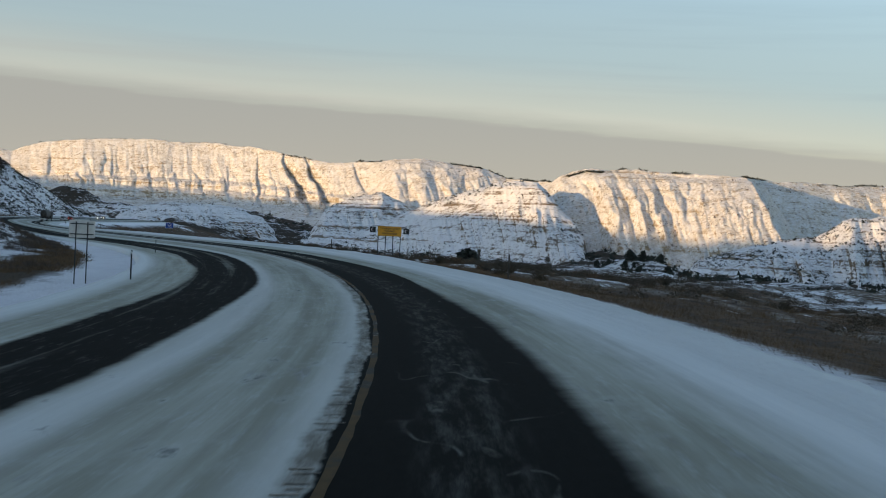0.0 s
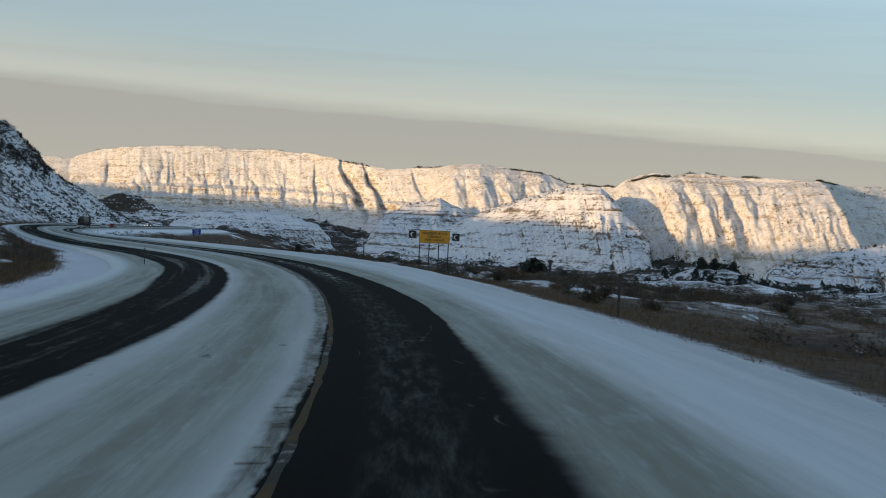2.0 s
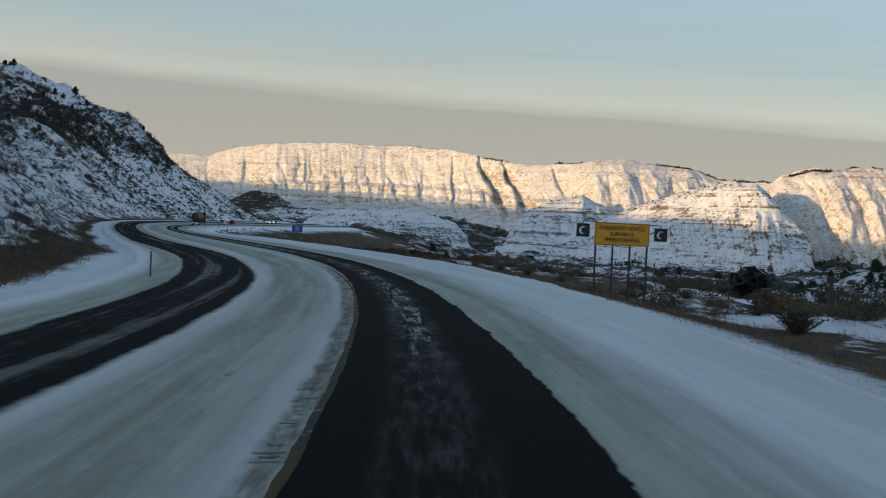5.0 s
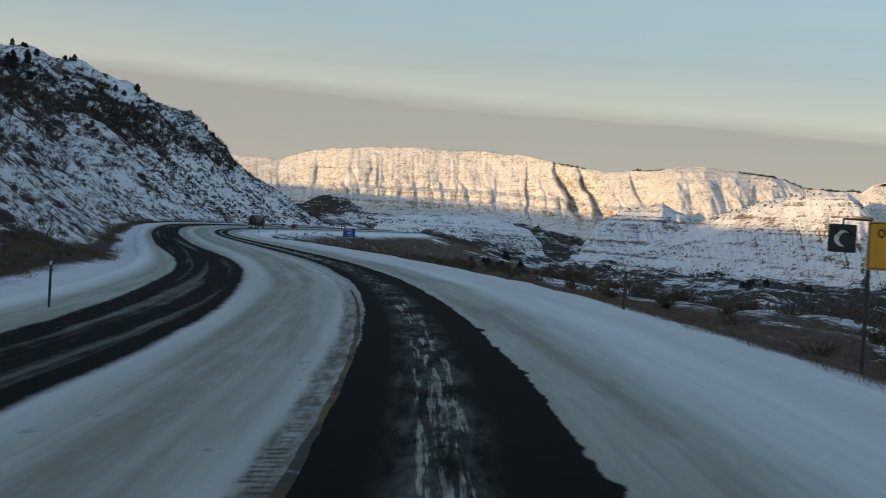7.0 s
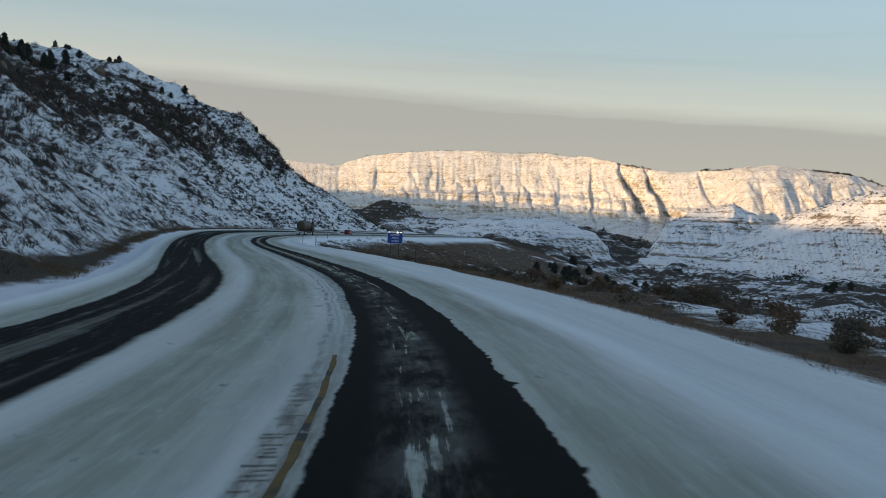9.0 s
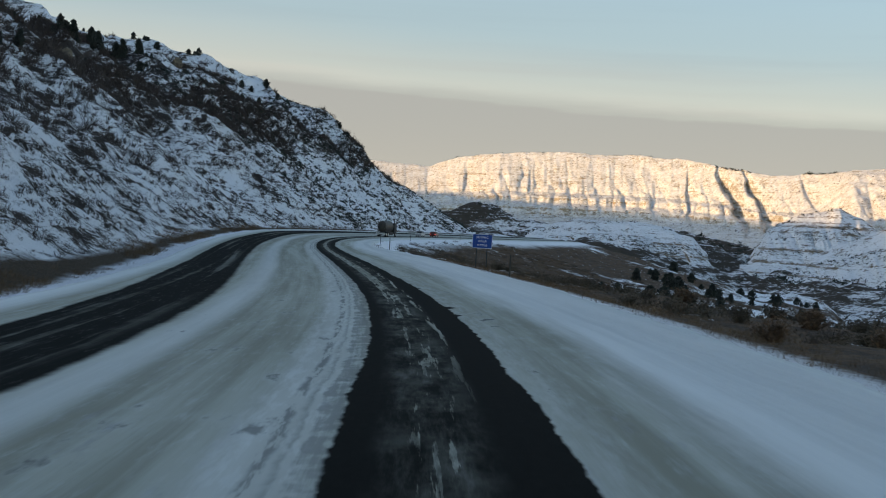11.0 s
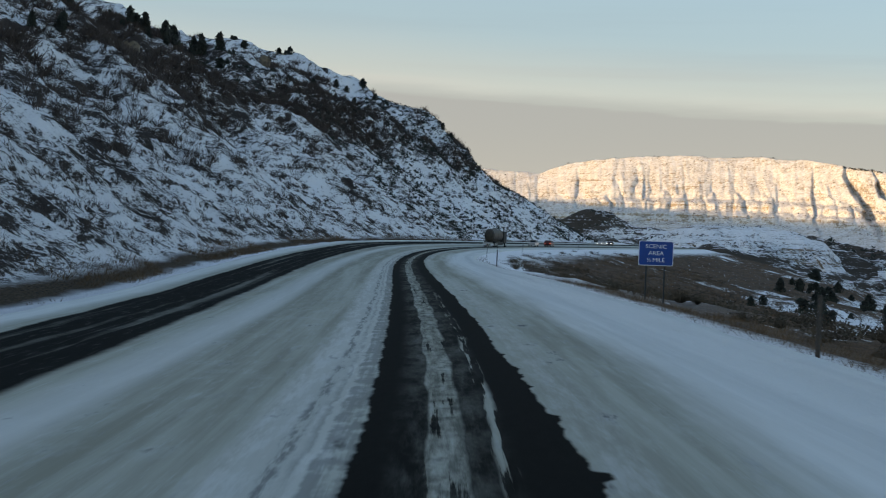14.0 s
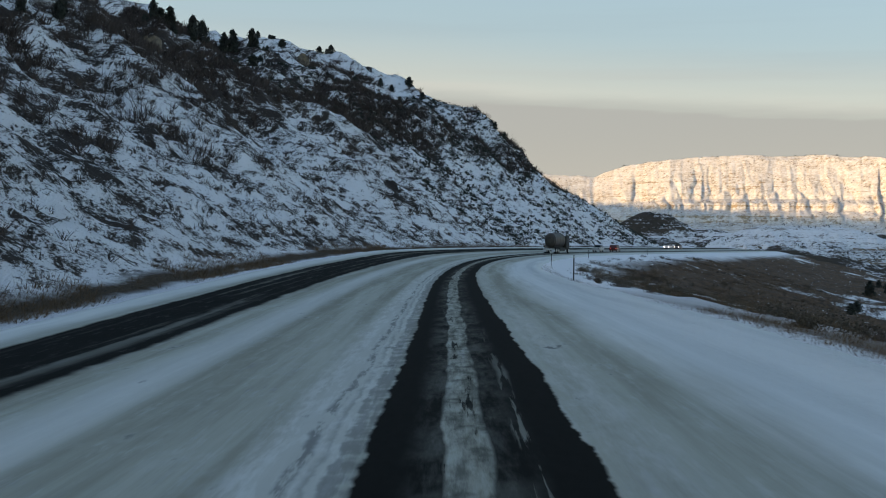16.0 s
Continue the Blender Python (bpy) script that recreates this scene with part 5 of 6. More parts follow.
# ---- centre line and rumble grooves ----
def strip(name, s0, s1, d0, d1, mat, label, gaps=0.0, seed=0):
    rnd = random.Random(seed)
    vs, fs = [], []
    s = s0
    while s < s1:
        e = s + 0.5
        if rnd.random() > gaps:
            k = len(vs)
            jit = [0.05 * float(vnoise(q / 0.9, 0.0, 12 + j)) for q in (s, e) for j in (0, 1)]
            for ss, dd in ((s, d0 + jit[0]), (s, d1 + jit[1]), (e, d1 + jit[3]), (e, d0 + jit[2])):
                x, y, z, t, bank = [float(v) for v in at_s(ss)]
                vs.append((x + dd * math.cos(t), y + dd * math.sin(t), z + bank * dd + 0.026))
            fs.append((k, k + 1, k + 2, k + 3))
        s = e
    me = soup(name, vs, fs)
    me.materials.append(mat)
    return tagged(new(name, me), label, "road marking", kind="structure")


strip("centre_line", -20, 128, -1.68, -1.54, M_LINE, "worn yellow centre line half under grime and snow", 0.0, 1)
strip("centre_line", 128, 172, -1.66, -1.54, M_LINE_CLEAR, "dull yellow centre line clear of the snow", 0.02, 2)

vs, fs = [], []
rnd = random.Random(5)
for k in range(560):
    s = 8 + k * 0.3
    if rnd.random() < (0.7 if s < 95 else 0.3) or s > 168:
        continue
    a, b_ = -2.08 + rnd.uniform(-0.08, 0.12), -1.74 + rnd.uniform(-0.1, 0.04)
    for ss, dd, hh in ((s, a, 0.034), (s, b_, 0.034), (s + 0.08, b_, 0.031), (s + 0.08, a, 0.031)):
        x, y, z, t, bank = [float(v) for v in at_s(ss)]
        vs.append((x + dd * math.cos(t), y + dd * math.sin(t), z + bank * dd + hh))
    n_ = len(vs)
    fs.append((n_ - 4, n_ - 3, n_ - 2, n_ - 1))
me = soup("rumble_strip", vs, fs)
me.materials.append(M_GROOVE)
tagged(new("rumble_strip", me), "row of dirty rumble grooves beside the centre line", "rumble strip", kind="stuff")


# ---- plants ----
def tufts(name, places, height, spread, blades, mat, label, category, width=0.02, seed=0, lean=0.5):
    """Many small tufts of thin blades as one mesh."""
    rng = np.random.default_rng(seed)
    P = np.repeat(places, blades, axis=0)
    n_ = len(P)
    size = np.repeat(rng.uniform(0.55, 1.3, len(places)), blades)
    ang = rng.uniform(0, 2 * np.pi, n_)
    rad_ = np.sqrt(rng.uniform(0, 1, n_)) * spread * size
    base = P + np.stack([np.cos(ang) * rad_ * 0.5, np.sin(ang) * rad_ * 0.5, np.full(n_, -0.08)], 1)
    hh = rng.uniform(0.5, 1.1, n_) * height * size
    tip = base + np.stack([np.cos(ang) * rad_ * lean + rng.normal(0, .12, n_) * hh, np.sin(ang) * rad_ * lean + rng.normal(0, .12, n_) * hh, hh], 1)
    side = rng.uniform(0, np.pi, n_)
    w = width * size
    off = np.stack([np.cos(side) * w, np.sin(side) * w, np.zeros(n_)], 1)
    V = np.stack([base - off, base + off, tip + off * 0.2], 1).reshape(-1, 3)
    F = np.arange(n_ * 3).reshape(-1, 3)
    me = soup(name, V, F)
    me.materials.append(mat)
    return tagged(new(name, me), label, category, kind="stuff")


def clumps(name, spots, low_, high_, faces, mat, label, category, seed):
    rng = np.random.default_rng(seed)
    m_ = len(spots)
    size = rng.uniform(low_, high_, m_)
    c = rng.normal(0, 1, (m_, faces, 3)) * np.array([0.33, 0.33, 0.26])
    c[..., 2] = np.abs(c[..., 2]) + 0.1
    tri = c[:, :, None, :] + rng.normal(0, 0.9 / faces ** 0.5 if faces < 40 else 0.045, (m_, faces, 3, 3))
    V = (spots[:, None, None, :] + tri * size[:, None, None, None]).reshape(-1, 3)
    me = soup(name, V, np.arange(len(V)).reshape(-1, 3))
    me.materials.append(mat)
    return tagged(new(name, me), label, category, kind="stuff")


def twigs(name, spots, low_, high_, per, mat, label, category, seed, width=0.022, bushy=0.75):
    """Leafless bushes: thin stems that fan out of one foot and fork, as one mesh."""
    rng = np.random.default_rng(seed)
    m_ = len(spots)
    size = np.repeat(rng.uniform(low_, high_, m_), per)
    n_ = m_ * per
    a = rng.uniform(0, 2 * np.pi, n_)
    tilt = np.sqrt(rng.uniform(0, 1, n_)) * bushy
    way = np.stack([np.cos(a) * np.sin(tilt * 1.5), np.sin(a) * np.sin(tilt * 1.5), np.cos(tilt * 1.3)], 1)
    length = (size * rng.uniform(0.45, 1.0, n_))[:, None]
    foot = np.repeat(spots, per, axis=0) + rng.normal(0, 0.16, (n_, 3)) * size[:, None] * np.array([1, 1, 0.0]) - np.array([0, 0, 0.1])
    tip = foot + way * length
    fork = foot + way * length * rng.uniform(0.35, 0.7, (n_, 1))
    end = fork + (way + rng.normal(0, 0.55, (n_, 3))) * length * 0.45
    side = rng.uniform(0, np.pi, n_)
    w = (width * size)[:, None] * np.stack([np.cos(side), np.sin(side), np.zeros(n_)], 1)
    V = np.concatenate([np.stack([foot - w, foot + w, tip], 1), np.stack([fork - w * 0.8, fork + w * 0.8, end], 1)]).reshape(-1, 3)
    me = soup(name, V, np.arange(len(V)).reshape(-1, 3))
    me.materials.append(mat)
    return tagged(new(name, me), label, category, kind="stuff")


def scatter(n_, s0, s1, d0, d1, seed, dens=None):
    rng = np.random.default_rng(seed)
    s = rng.uniform(s0, s1, n_)
    d = rng.uniform(d0, d1, n_)
    if dens is not None:
        keep = rng.uniform(0, 1, n_) < dens(s, d)
        s, d = s[keep], d[keep]
    return surface(s, d)


def ridge_density(s, d):
    line = np.interp(s, [330, 457, 508, 581, 631, 700, 790], [-66, -70, -76, -74, -67, -56, -50])
    crown = np.interp(s, [330, 450, 560, 660, 760], [-96, -104, -112, -112, -84])
    near_ = 0.34 + 0.6 * fbm(s / 26, d / 12, 35, 3) - np.abs(d - line) / 19
    top_ = np.interp(s, [400, 490, 530, 590, 650], [0.0, 0.20, 0.50, 0.34, 0.08]) + 0.9 * fbm(s / 30, d / 16, 36, 3) - np.abs(d - crown) / 110
    return sstep(0.0, 0.22, np.maximum(near_, top_))


def patches(seed, sa, sb, bias, lo=0.0, hi=0.2):
    return lambda s, d: sstep(lo, hi, fbm(s / sa, d / sb, seed, 3) + bias)


def bank_density(s, d):
    return sstep(-0.1, 0.2, fbm(s / 10, d / 7, 71, 3) + 0.1) * np.where(s < 230, sstep(-20.2, -21.6, d), sstep(-23.5, -21.0, d))


tufts("verge_grass", scatter(37500, 0, 300, 7.3, 42, 1, lambda s, d: np.where((d > 8.2) | (s < 95), 1.0, 0.0) * np.clip(0.85 * sstep(115, 85, s) + sstep(13.5, 10.5, d + 4 * fbm(s / 9, d / 5, 20, 2)) + sstep(25, 29, d) * 0.8 + 0.25 * sstep(0.0, 0.2, fbm(s / 6, d / 4, 21, 3)), 0, 1)), 0.30, 0.5, 10, M_GRASS, "tall dry brown grass along the shoulder", "grass", 0.009, 1)
tufts("verge_grass", scatter(16000, 290, 640, 14, 62, 2, patches(22, 14, 7, 0.05, -0.1)), 0.5, 0.9, 8, M_GRASS, "dry brown grass on the bank beside the bend", "grass", 0.022, 2)
tufts("verge_stubble", scatter(5200, 30, 420, 6.5, 8.8, 3, lambda s, d: sstep(6.3, 8.4, d + 1.6 * fbm(s / 5, d, 77, 2))), 0.16, 0.3, 7, M_GRASS, "dry stubble poking through shoulder snow", "grass", 0.008, 3)
tufts("foot_grass", scatter(24000, 30, 640, -27.5, -17.9, 4, bank_density), 0.4, 0.7, 8, M_GRASS, "tall brown grass at the foot of the hillside", "grass", 0.022, 4)
twigs("foot_brush", scatter(1100, 30, 300, -30, -21.5, 14, patches(73, 14, 8, 0.05)), 0.4, 1.1, 26, M_TWIG, "dark bushes in the brown grass below the slope", "brush", 14)
clumps("hill_brush", scatter(7000, 560, 770, -100, -22, 25, lambda s, d: 0.35 + 0.65 * sstep(0.0, 0.2, fbm(s / 9, d / 8, 39, 3))), 0.4, 1.2, 16, M_JUNIPER, "small dark bushes dotted over the hill's nose", "brush", 25)
twigs("hill_brush", scatter(11000, 230, 740, -125, -23, 5, patches(33, 11, 9, 0.0)), 0.35, 1.15, 14, M_TWIG, "dark leafless brush scattered over the hillside", "brush", 5, 0.04)
twigs("hill_brush", scatter(1500, 300, 480, -110, -36, 15, patches(34, 24, 14, -0.03)), 1.2, 2.8, 34, M_TWIG, "tall leafless brush in dark patches on the slope", "brush", 15, 0.022)
twigs("ridge_brush", scatter(30000, 400, 790, -190, -48, 6, ridge_density), 0.9, 2.6, 22, M_TWIG, "thick leafless brush below the hill's crest", "brush", 6, 0.045)
clumps("rim_bushes", scatter(900, 140, 320, 22, 50, 19, patches(69, 10, 7, 0.05, 0.0, 0.25)), 0.9, 2.0, 150, M_BUSH, "thick dark bushes along the rim of the bank", "bush", 19)
clumps("bank_bushes", scatter(1500, 40, 300, 11.0, 60, 17, patches(67, 7, 5, -0.02, 0.0, 0.3)), 0.6, 1.3, 190, M_BUSH, "round dark bushes on the snowy bank", "bush", 17)
clumps("bank_bushes", scatter(4200, 290, 470, 12, 46, 20, patches(70, 7, 4, -0.02, 0.0, 0.3)), 0.45, 1.05, 100, M_BUSH, "low dark bushes in the brown grass beside the bend", "bush", 20)
clumps("bank_bushes", scatter(3000, 290, 640, 11, 75, 18, patches(68, 8, 5, -0.04, 0.0, 0.3)), 0.6, 1.3, 120, M_BUSH, "round dark bushes in brown grass below the bend", "bush", 18)
twigs("bank_brush", scatter(2400, 40, 640, 11, 85, 7, patches(37, 16, 10, 0.0, 0.02, 0.22)), 0.35, 0.95, 54, M_TWIG, "low dark brush on the snowy bank", "brush", 7, 0.03, 0.95)


def juniper_mesh(seed, n_=700):
    rng = np.random.default_rng(seed)
    h = rng.uniform(0, 1, n_) ** 0.8
    prof_ = np.interp(h, [0, 0.15, 0.45, 0.8, 1], [0.50, 0.56, 0.46, 0.27, 0.05]) * (0.75 + 0.5 * vnoise(h * 5, h * 0 + seed, 3) + 0.1)
    a = rng.uniform(0, 2 * np.pi, n_)
    lob = 1 + 0.35 * np.sin(a * 3 + seed + h * 6)
    r = prof_ * lob * np.sqrt(rng.uniform(0.15, 1, n_))
    c = np.stack([np.cos(a) * r, np.sin(a) * r, 0.02 + h * 0.98], 1)
    size = rng.uniform(0.04, 0.10, n_)
    V = (c[:, None, :] + rng.normal(0, 1, (n_, 3, 3)) * size[:, None, None]).reshape(-1, 3)
    V[:, 2] = np.maximum(V[:, 2], 0.03)
    F = np.arange(n_ * 3).reshape(-1, 3)
    me = soup("crown", V, F)
    me.materials.append(M_JUNIPER)
    return me


CROWNS = [juniper_mesh(k) for k in range(4)]
bm_ = bmesh.new()
tube(bm_, (0, 0, -0.08), (0.01, 0.02, 0.32), 0.045, 0.022, 7)
TRUNK = bpy.data.meshes.new("trunk")
bm_.to_mesh(TRUNK)
bm_.free()
TRUNK.materials.append(M_BARK)


def juniper(p, tall, k, label, group="junipers"):
    root = thing("juniper_tree", label, "tree", pose(p[0], p[1], p[2], 0, 0, (k * 77) % 360), group)
    root.scale = (tall * (0.8 + 0.15 * (k % 3)), tall * (0.8 + 0.15 * (k % 3)), tall)
    t_ = new("trunk", TRUNK)
    c_ = new("crown", CROWNS[k % 4])
    t_.parent = c_.parent = root
    return root


rng_ = np.random.default_rng(11)
k_ = 0
for k in range(46):
    s0_, u0_ = rng_.uniform(430, 745), rng_.uniform(92, 185)
    for _ in range(int(rng_.integers(1, 4))):
        s_, u_ = s0_ + rng_.normal(0, 4), u0_ + rng_.normal(0, 4)
        juniper(surface(np.array(s_), np.array(-u_)), rng_.uniform(1.2, 3.6), k_, "dark juniper tree on the snowy hill's crest")
        k_ += 1
for s_, d_, h_ in ((289, 52, 3.2), (330, 70, 4), (372, 88, 4.5), (420, 105, 5), (450, 92, 3.5), (300, 95, 3.4), (395, 120, 5), (500, 110, 4.5), (540, 120, 5), (476, 128, 4.2)):
    juniper(surface(np.array(float(s_)), np.array(float(d_))), h_, k_, "dark juniper bush on the bank below the road")
    k_ += 1


for k in range(13):
    s0_, d0_ = rng_.uniform(230, 460), rng_.uniform(52, 112)
    for _ in range(int(rng_.integers(1, 5))):
        s_, d_ = s0_ + rng_.normal(0, 7), d0_ + rng_.normal(0, 5)
        juniper(surface(np.array(s_), np.array(d_)), rng_.uniform(1.1, 2.6), k_, "dark juniper on the snowy slope below the bank")
        k_ += 1
wide = juniper(surface(np.array(176.5), np.array(32.0)), 2.3, k_, "broad dark juniper bush dusted with snow")
wide.scale = (3.9, 3.9, 2.4)


def bush_mesh(seed, mat, wide=0.62, tall=0.85, stems=150, leaves=420):
    """A low rounded bush: stems that fan out of the ground, with small dry leaves near their ends."""
    rng = np.random.default_rng(seed)
    a = rng.uniform(0, 2 * np.pi, stems)
    tilt = np.sqrt(rng.uniform(0, 1, stems)) * 1.25
    lob = 1 + 0.28 * np.sin(2 * a + seed) + 0.2 * np.sin(3 * a + 2 * seed)
    tip = np.stack([np.cos(a) * np.sin(tilt) * wide * lob, np.sin(a) * np.sin(tilt) * wide * lob, np.cos(tilt) * tall * rng.uniform(0.75, 1.1, stems) + 0.08], 1)
    foot = np.stack([np.cos(a) * 0.1, np.sin(a) * 0.1, np.full(stems, -0.06)], 1) * rng.uniform(0.3, 1.0, (stems, 1))
    side = rng.normal(0, 1, (stems, 3)) * 0.014
    V1 = np.stack([foot - side, foot + side, tip], 1).reshape(-1, 3)
    pick = rng.integers(0, stems, leaves)
    c = foot[pick] + (tip - foot)[pick] * rng.uniform(0.45, 1.02, (leaves, 1)) + rng.normal(0, 0.05, (leaves, 3))
    V2 = (c[:, None, :] + rng.normal(0, 0.042, (leaves, 3, 3))).reshape(-1, 3)
    V = np.concatenate([V1, V2])
    V[:, 2] = np.maximum(V[:, 2], -0.08)
    me = soup("bush", V, np.arange(len(V)).reshape(-1, 3))
    me.materials.append(mat)
    return me


M_SAGE = plain("grey_brown_dry_leaves", (0.095, 0.074, 0.052), 0.9, 0, 0.5, 3)
M_RUST = plain("rusty_brown_dry_leaves", (0.115, 0.068, 0.037), 0.9, 0, 0.5, 3)
BUSHES = [bush_mesh(50 + k, M_RUST if k % 3 == 0 else (M_SAGE if k % 3 == 1 else M_BUSH)) for k in range(6)]
rng_b = np.random.default_rng(77)
# clusters beside the road: middle s and d, spread, how many, smallest and largest height
for s0_, d0_, ss_, sd_, count, lo_, hi_ in ((112, 17, 6, 3, 9, 0.8, 1.5), (126, 27, 7, 4, 14, 0.9, 1.8), (140, 24, 9, 5, 14, 0.9, 1.7), (150, 14.5, 6, 1.6, 8, 0.7, 1.2), (160, 40, 9, 7, 14, 1.0, 2.0), (172, 15, 8, 2, 9, 0.8, 1.4), (180, 30, 8, 6, 12, 0.9, 1.8), (196, 17, 8, 3, 14, 0.8, 1.6), (212, 19, 8, 4, 16, 0.8, 1.7), (230, 17, 8, 4, 14, 0.7, 1.4), (250, 15, 8, 3, 12, 0.6, 1.2), (270, 17, 8, 4, 14, 0.6, 1.2), (290, 20, 8, 5, 12, 0.6, 1.2), (315, 22, 10, 5, 14, 0.6, 1.1), (345, 26, 12, 6, 14, 0.6, 1.1), (95, 30, 8, 8, 8, 0.7, 1.3)):
    for _ in range(count):
        s_, d_ = s0_ + rng_b.normal(0, ss_), max(10.4, d0_ + rng_b.normal(0, sd_))
        p = surface(np.array(s_), np.array(d_))
        k = int(rng_b.integers(0, 6))
        ob = new("bush", BUSHES[k])
        h_ = rng_b.uniform(lo_, hi_) * 0.78
        ob.matrix_world = pose(p[0], p[1], p[2], 0, 0, rng_b.uniform(0, 360)) @ Matrix.Diagonal((h_ * rng_b.uniform(0.9, 1.5), h_ * rng_b.uniform(0.9, 1.5), h_, 1))
        tagged(ob, ("rusty brown dry bush in the roadside grass", "grey-brown sagebrush in the roadside grass", "dark olive bush in the roadside grass")[k % 3], "bush", "roadside bushes")

# dark junipers along the foot of the clay spurs
for az0_, r0_, count, h_ in ((-3.2, 770, 4, 4.5), (-4.6, 800, 5, 4.0), (-6.0, 700, 6, 5.0), (-7.2, 720, 5, 4.6), (-8.6, 640, 6, 4.4), (-9.8, 600, 7, 4.2), (-11.2, 640, 6, 4.5), (-12.6, 700, 5, 4.5), (-14.2, 690, 4, 4.2), (2.0, 800, 4, 4.0), (0.2, 820, 4, 4.0)):
    for _ in range(count):
        a = radians(az0_ + rng_b.normal(0, 0.35))
        r = r0_ + rng_b.normal(0, 14)
        x, y = -math.sin(a) * r, math.cos(a) * r
        juniper((x, y, float(valley_z(np.array(x), np.array(y))) - 0.4), h_ * rng_b.uniform(0.6, 1.25), k_, "dark juniper at the foot of the clay spurs")
        k_ += 1

# junipers dotted over the snowy slope below the bank
for k in range(64):
    s_, d_ = rng_b.uniform(430, 800), rng_b.uniform(56, 124)
    juniper(surface(np.array(s_), np.array(d_)), rng_b.uniform(1.8, 4.6), k_, "dark juniper on the snowy slope below the bank")
    k_ += 1

# conifers and single bushes on the hill
for s_, d_, h_ in ((583, -101, 5.0), (578, -104, 6.0), (572, -103, 5.0), (566, -106, 6.5), (560, -105, 5.5), (553, -107, 5.0), (590, -104, 4.5), (598, -106, 4.0), (547, -108, 4.5), (433, -69, 2.6), (436, -70.5, 2.2), (449, -71, 3.4), (452, -72, 2.8), (681, -104, 3.5), (676, -106, 4.0), (687, -95, 3.5), (690, -92, 3.0), (694, -70, 3.6), (698, -68, 3.2), (703, -64, 3.0), (708, -60, 2.6), (662, -92, 3.4), (655, -96, 3.6), (640, -92, 3.0), (625, -90, 3.4)):
    slender = juniper(surface(np.array(float(s_)), np.array(float(d_))), h_, k_, "dark conifer among the brush of the hillside")
    slender.scale = (h_ * 0.6, h_ * 0.6, h_ * (1.0 if s_ < 600 else 0.7))
    k_ += 1


def bare_shrub_mesh(seed):
    rnd = random.Random(seed)
    vs, fs = [], []

    def limb(p, way, length, r, depth):
        q = p + way * length
        side = way.cross(Vector((rnd.uniform(-1, 1), rnd.uniform(-1, 1), 0.2))).normalized()
        other = way.cross(side).normalized()
        k = len(vs)
        for c_, rr2 in ((p, r), (q, r * 0.6)):
            for a in range(3):
                o = side * math.cos(a * 2.094) + other * math.sin(a * 2.094)
                vs.append(tuple(c_ + o * rr2))
        for a in range(3):
            b_ = (a + 1) % 3
            fs.append((k + a, k + b_, k + 3 + b_, k + 3 + a))
        if depth:
            for _ in range(rnd.choice((2, 3, 3))):
                w = (way + Vector((rnd.uniform(-.7, .7), rnd.uniform(-.7, .7), rnd.uniform(-.1, .5)))).normalized()
                limb(q, w, length * rnd.uniform(0.55, 0.85), r * 0.6, depth - 1)

    for _ in range(4):
        limb(Vector((rnd.uniform(-.1, .1), rnd.uniform(-.1, .1), -0.1)), Vector((rnd.uniform(-.6, .6), rnd.uniform(-.6, .6), 1)).normalized(), 0.34, 0.022, 4)
    me = soup("bare_crown", vs, fs)
    me.materials.append(M_TWIG)
    return me


SHRUBS = [bare_shrub_mesh(k) for k in range(3)]
for s_, u_, h_ in ((376, 47, 6.5), (372, 44, 6.0), (381, 49, 5.5), (434, 52, 6.5), (439, 53, 5.0), (428, 50, 5.0), (366, 42, 5.5), (405, 50, 4.5), (446, 55, 4.2), (463, 57, 4.5), (475, 58, 4.0), (640, 108, 5.5), (634, 112, 5.0), (648, 106, 5.0), (612, 108, 5.0), (604, 106, 4.5), (532, 104, 5.5), (524, 100, 5.0), (516, 98, 5.5), (540, 106, 5.0), (392, 62, 4.5), (402, 66, 3.5), (410, 58, 3.8), (424, 60, 4.2), (436, 64, 3.2), (380, 70, 4.0), (452, 40, 2.6), (470, 34, 2.4), (418, 36, 2.2), (500, 72, 3.2), (520, 76, 3), (545, 80, 3), (372, 58, 4.2), (366, 64, 3.6), (486, 60, 2.6), (512, 55, 2.4), (560, 70, 2.6), (350, 45, 2.2), (340, 34, 2.0)):
    p = surface(np.array(float(s_)), np.array(float(-u_)))
    root = thing("bare_shrub", "leafless brown shrub on the snowy hillside", "shrub", pose(p[0], p[1], p[2], 0, 0, (s_ * 37) % 360), "bare shrubs")
    root.scale = (h_ * 0.5, h_ * 0.5, h_ * 0.5)
    b_ = new("bare_crown", SHRUBS[s_ % 3])
    b_.parent = root

# rock pillar on the skyline and outcrops on the slope
def rock(s_, u_, w, h, label, seed):
    p = surface(np.array(float(s_)), np.array(float(-u_)))
    bm = bmesh.new()
    bmesh.ops.create_icosphere(bm, subdivisions=3, radius=1)
    for v in bm.verts:
        n_ = noise.noise(v.co * 1.7 + Vector((seed, 0, 0))) * 0.5 + noise.noise(v.co * 4 + Vector((0, seed, 0))) * 0.18
        v.co *= 1 + n_
        v.co.z = math.floor(v.co.z * 5 + noise.noise(v.co) * 0.6) / 5 * 0.6 + v.co.z * 0.4
        v.co.x *= w
        v.co.y *= w
        v.co.z *= h
    ob = part("rock_outcrop", bm, M_ROCK, None)
    ob.location = (p[0], p[1], p[2] + h * 0.25)
    tagged(ob, label, "rock", "rock outcrops")


rock(522, 93, 3.0, 4.0, "tan clay outcrop on the snowy hillside", 3)
rock(636, 114, 1.7, 2.8, "small clay pillar on the crest of the hill", 5)
rock(528, 96, 2.2, 3.0, "small tan clay outcrop on the snowy hillside", 8)

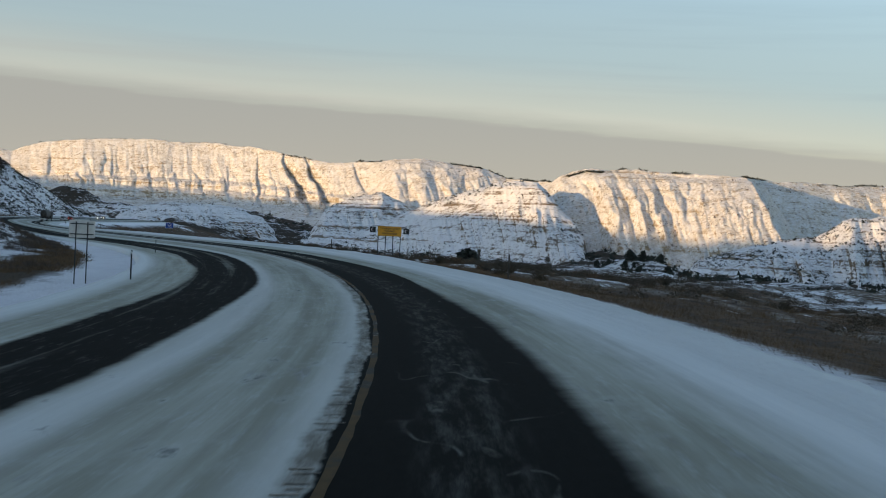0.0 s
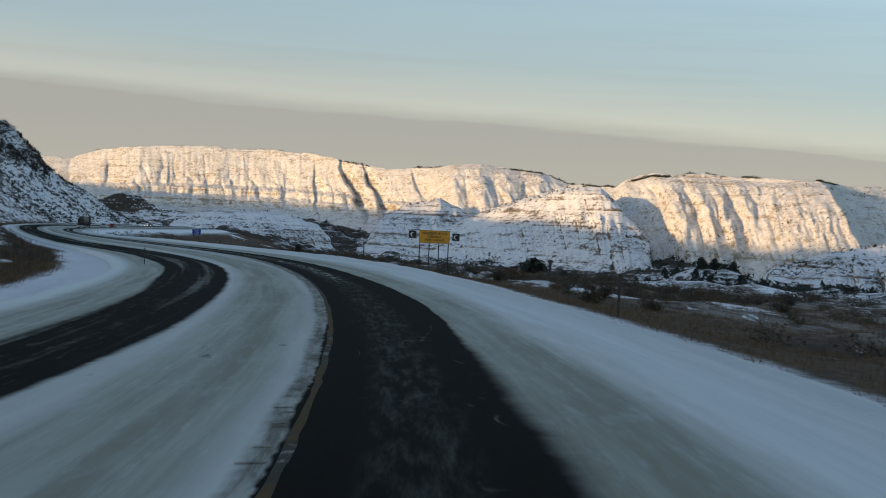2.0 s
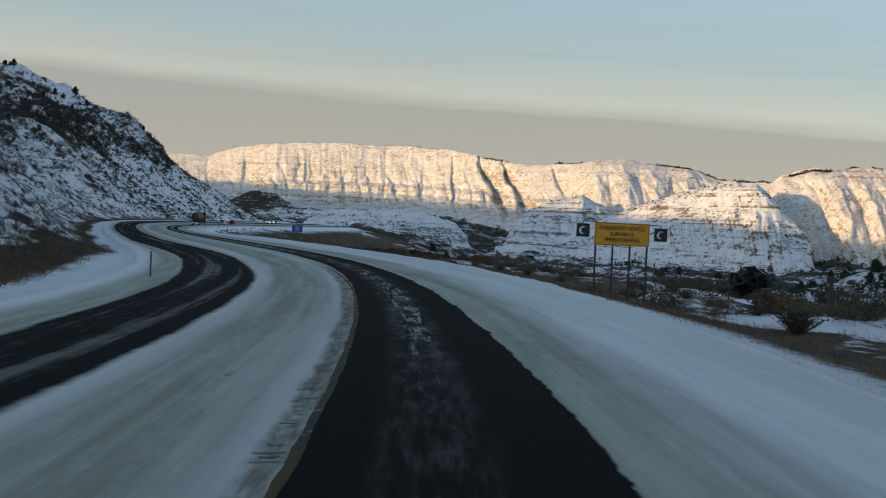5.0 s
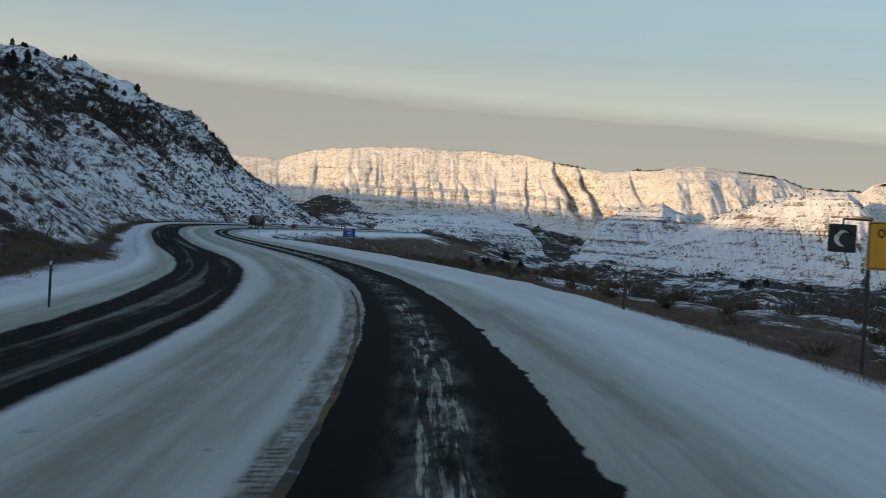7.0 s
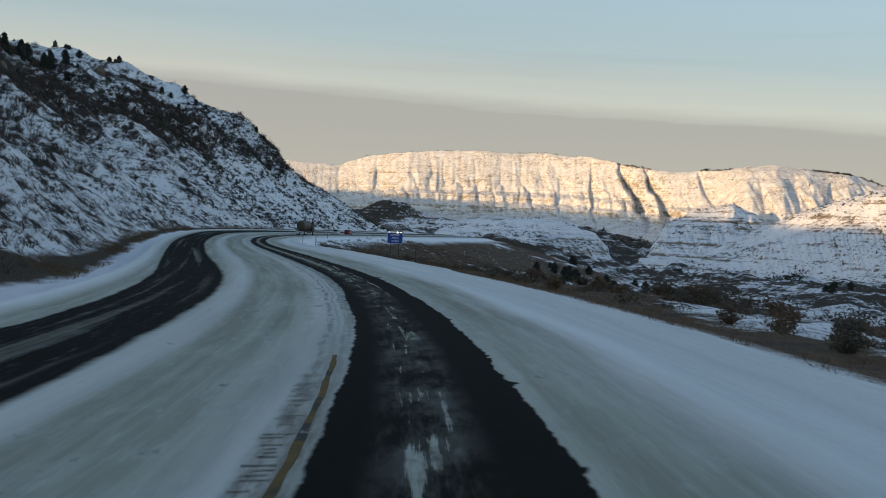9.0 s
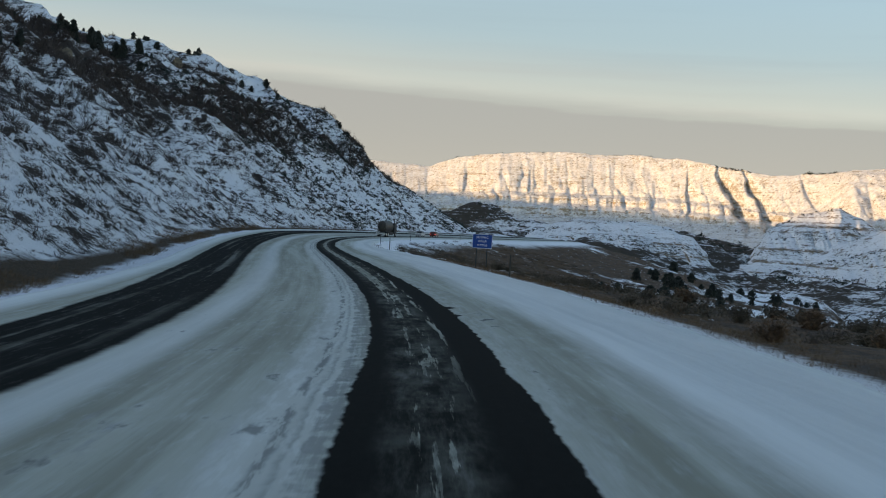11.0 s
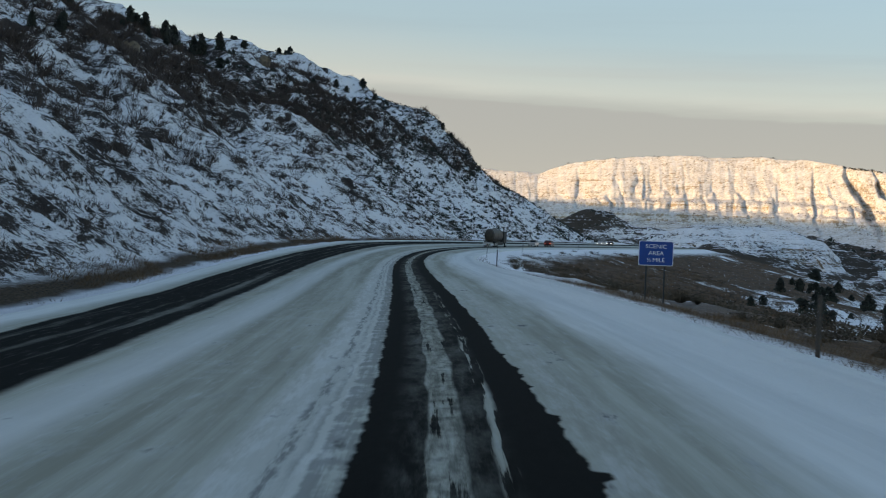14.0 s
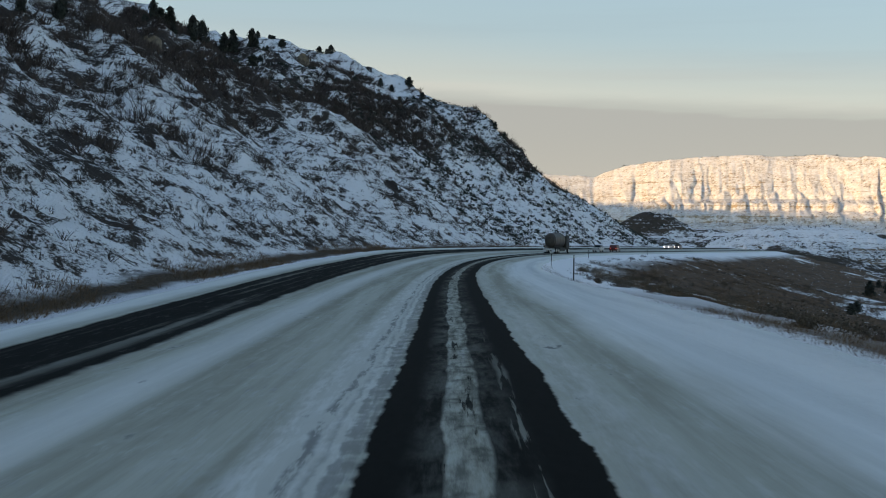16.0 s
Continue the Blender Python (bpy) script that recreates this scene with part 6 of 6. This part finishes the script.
# far junipers and brush on the valley slopes
rng_ = np.random.default_rng(21)
n_ = 22000
az_ = np.radians(rng_.uniform(-24, 34, n_))
r_ = rng_.uniform(430, 1500, n_)
px2, py2 = -np.sin(az_) * r_, np.cos(az_) * r_
keep = sstep(-0.06, 0.28, fbm(px2 / 70, py2 / 70, 51, 3)) * np.interp(r_, [430, 800, 1500], [0.5, 0.9, 0.6]) > rng_.uniform(0, 1, n_)
dmin = np.min((px2[keep][:, None] - RX[None, ::12]) ** 2 + (py2[keep][:, None] - RY[None, ::12]) ** 2, axis=1)
px2, py2 = px2[keep][dmin > 200 ** 2], py2[keep][dmin > 200 ** 2]
spots = np.stack([px2, py2, valley_z(px2, py2)], 1)


sp_ = np.concatenate(SPUR_PTS)
sp_ = sp_[rng_.integers(0, len(sp_), 8000)]
sp_ = sp_[sstep(-0.05, 0.25, fbm(sp_[:, 0] / 45, sp_[:, 1] / 45 + sp_[:, 2] / 9, 57, 3)) > rng_.uniform(0, 1, len(sp_))]
clumps("spur_brush", sp_, 0.5, 1.6, 12, M_JUNIPER, "dark brush and small junipers on the clay spurs", "brush", 35)
clumps("valley_junipers", spots, 1.6, 4.2, 22, M_JUNIPER, "dark junipers and brush across the snowy valley", "brush", 31)
# specks of brush on the bluffs' faces, thicker bushes along stretches of the rim
ii = rng_.integers(350, bl.shape[0] - 350, 5200)
jj = rng_.integers(12, 146, 5200)
keep_ = fbm(ii / 30.0, jj / 9.0, 61, 3) > 0.05
clumps("bluff_brush", bl[ii[keep_], jj[keep_]], 0.5, 1.5, 10, M_TWIG, "dark specks of brush on the bluffs", "brush", 33)
rim_ii, rim_jj = [], []
for lo_, hi_, count, row in ((8.5, 9.8, 60, 145), (5.4, 6.6, 40, 146), (1.0, 2.4, 90, 141), (-0.4, 0.7, 40, 146), (-2.1, -0.7, 80, 146), (-4.3, -2.7, 130, 136), (-11.2, -10.2, 60, 145), (-16, -14, 50, 146), (-8.0, -7.2, 20, 146), (12, 20, 26, 147), (-6.5, -4.5, 14, 147)):
    rim_ii.append(((rng_.uniform(lo_, hi_, count) - baz[0]) / 0.04).astype(int))
    rim_jj.append(np.clip(row + rng_.integers(-1, 2, count), 0, 149))
clumps("rim_brush", bl[np.concatenate(rim_ii), np.concatenate(rim_jj)], 0.7, 2.3, 26, M_JUNIPER, "dark bushes along the rim of the bluffs", "brush", 36)
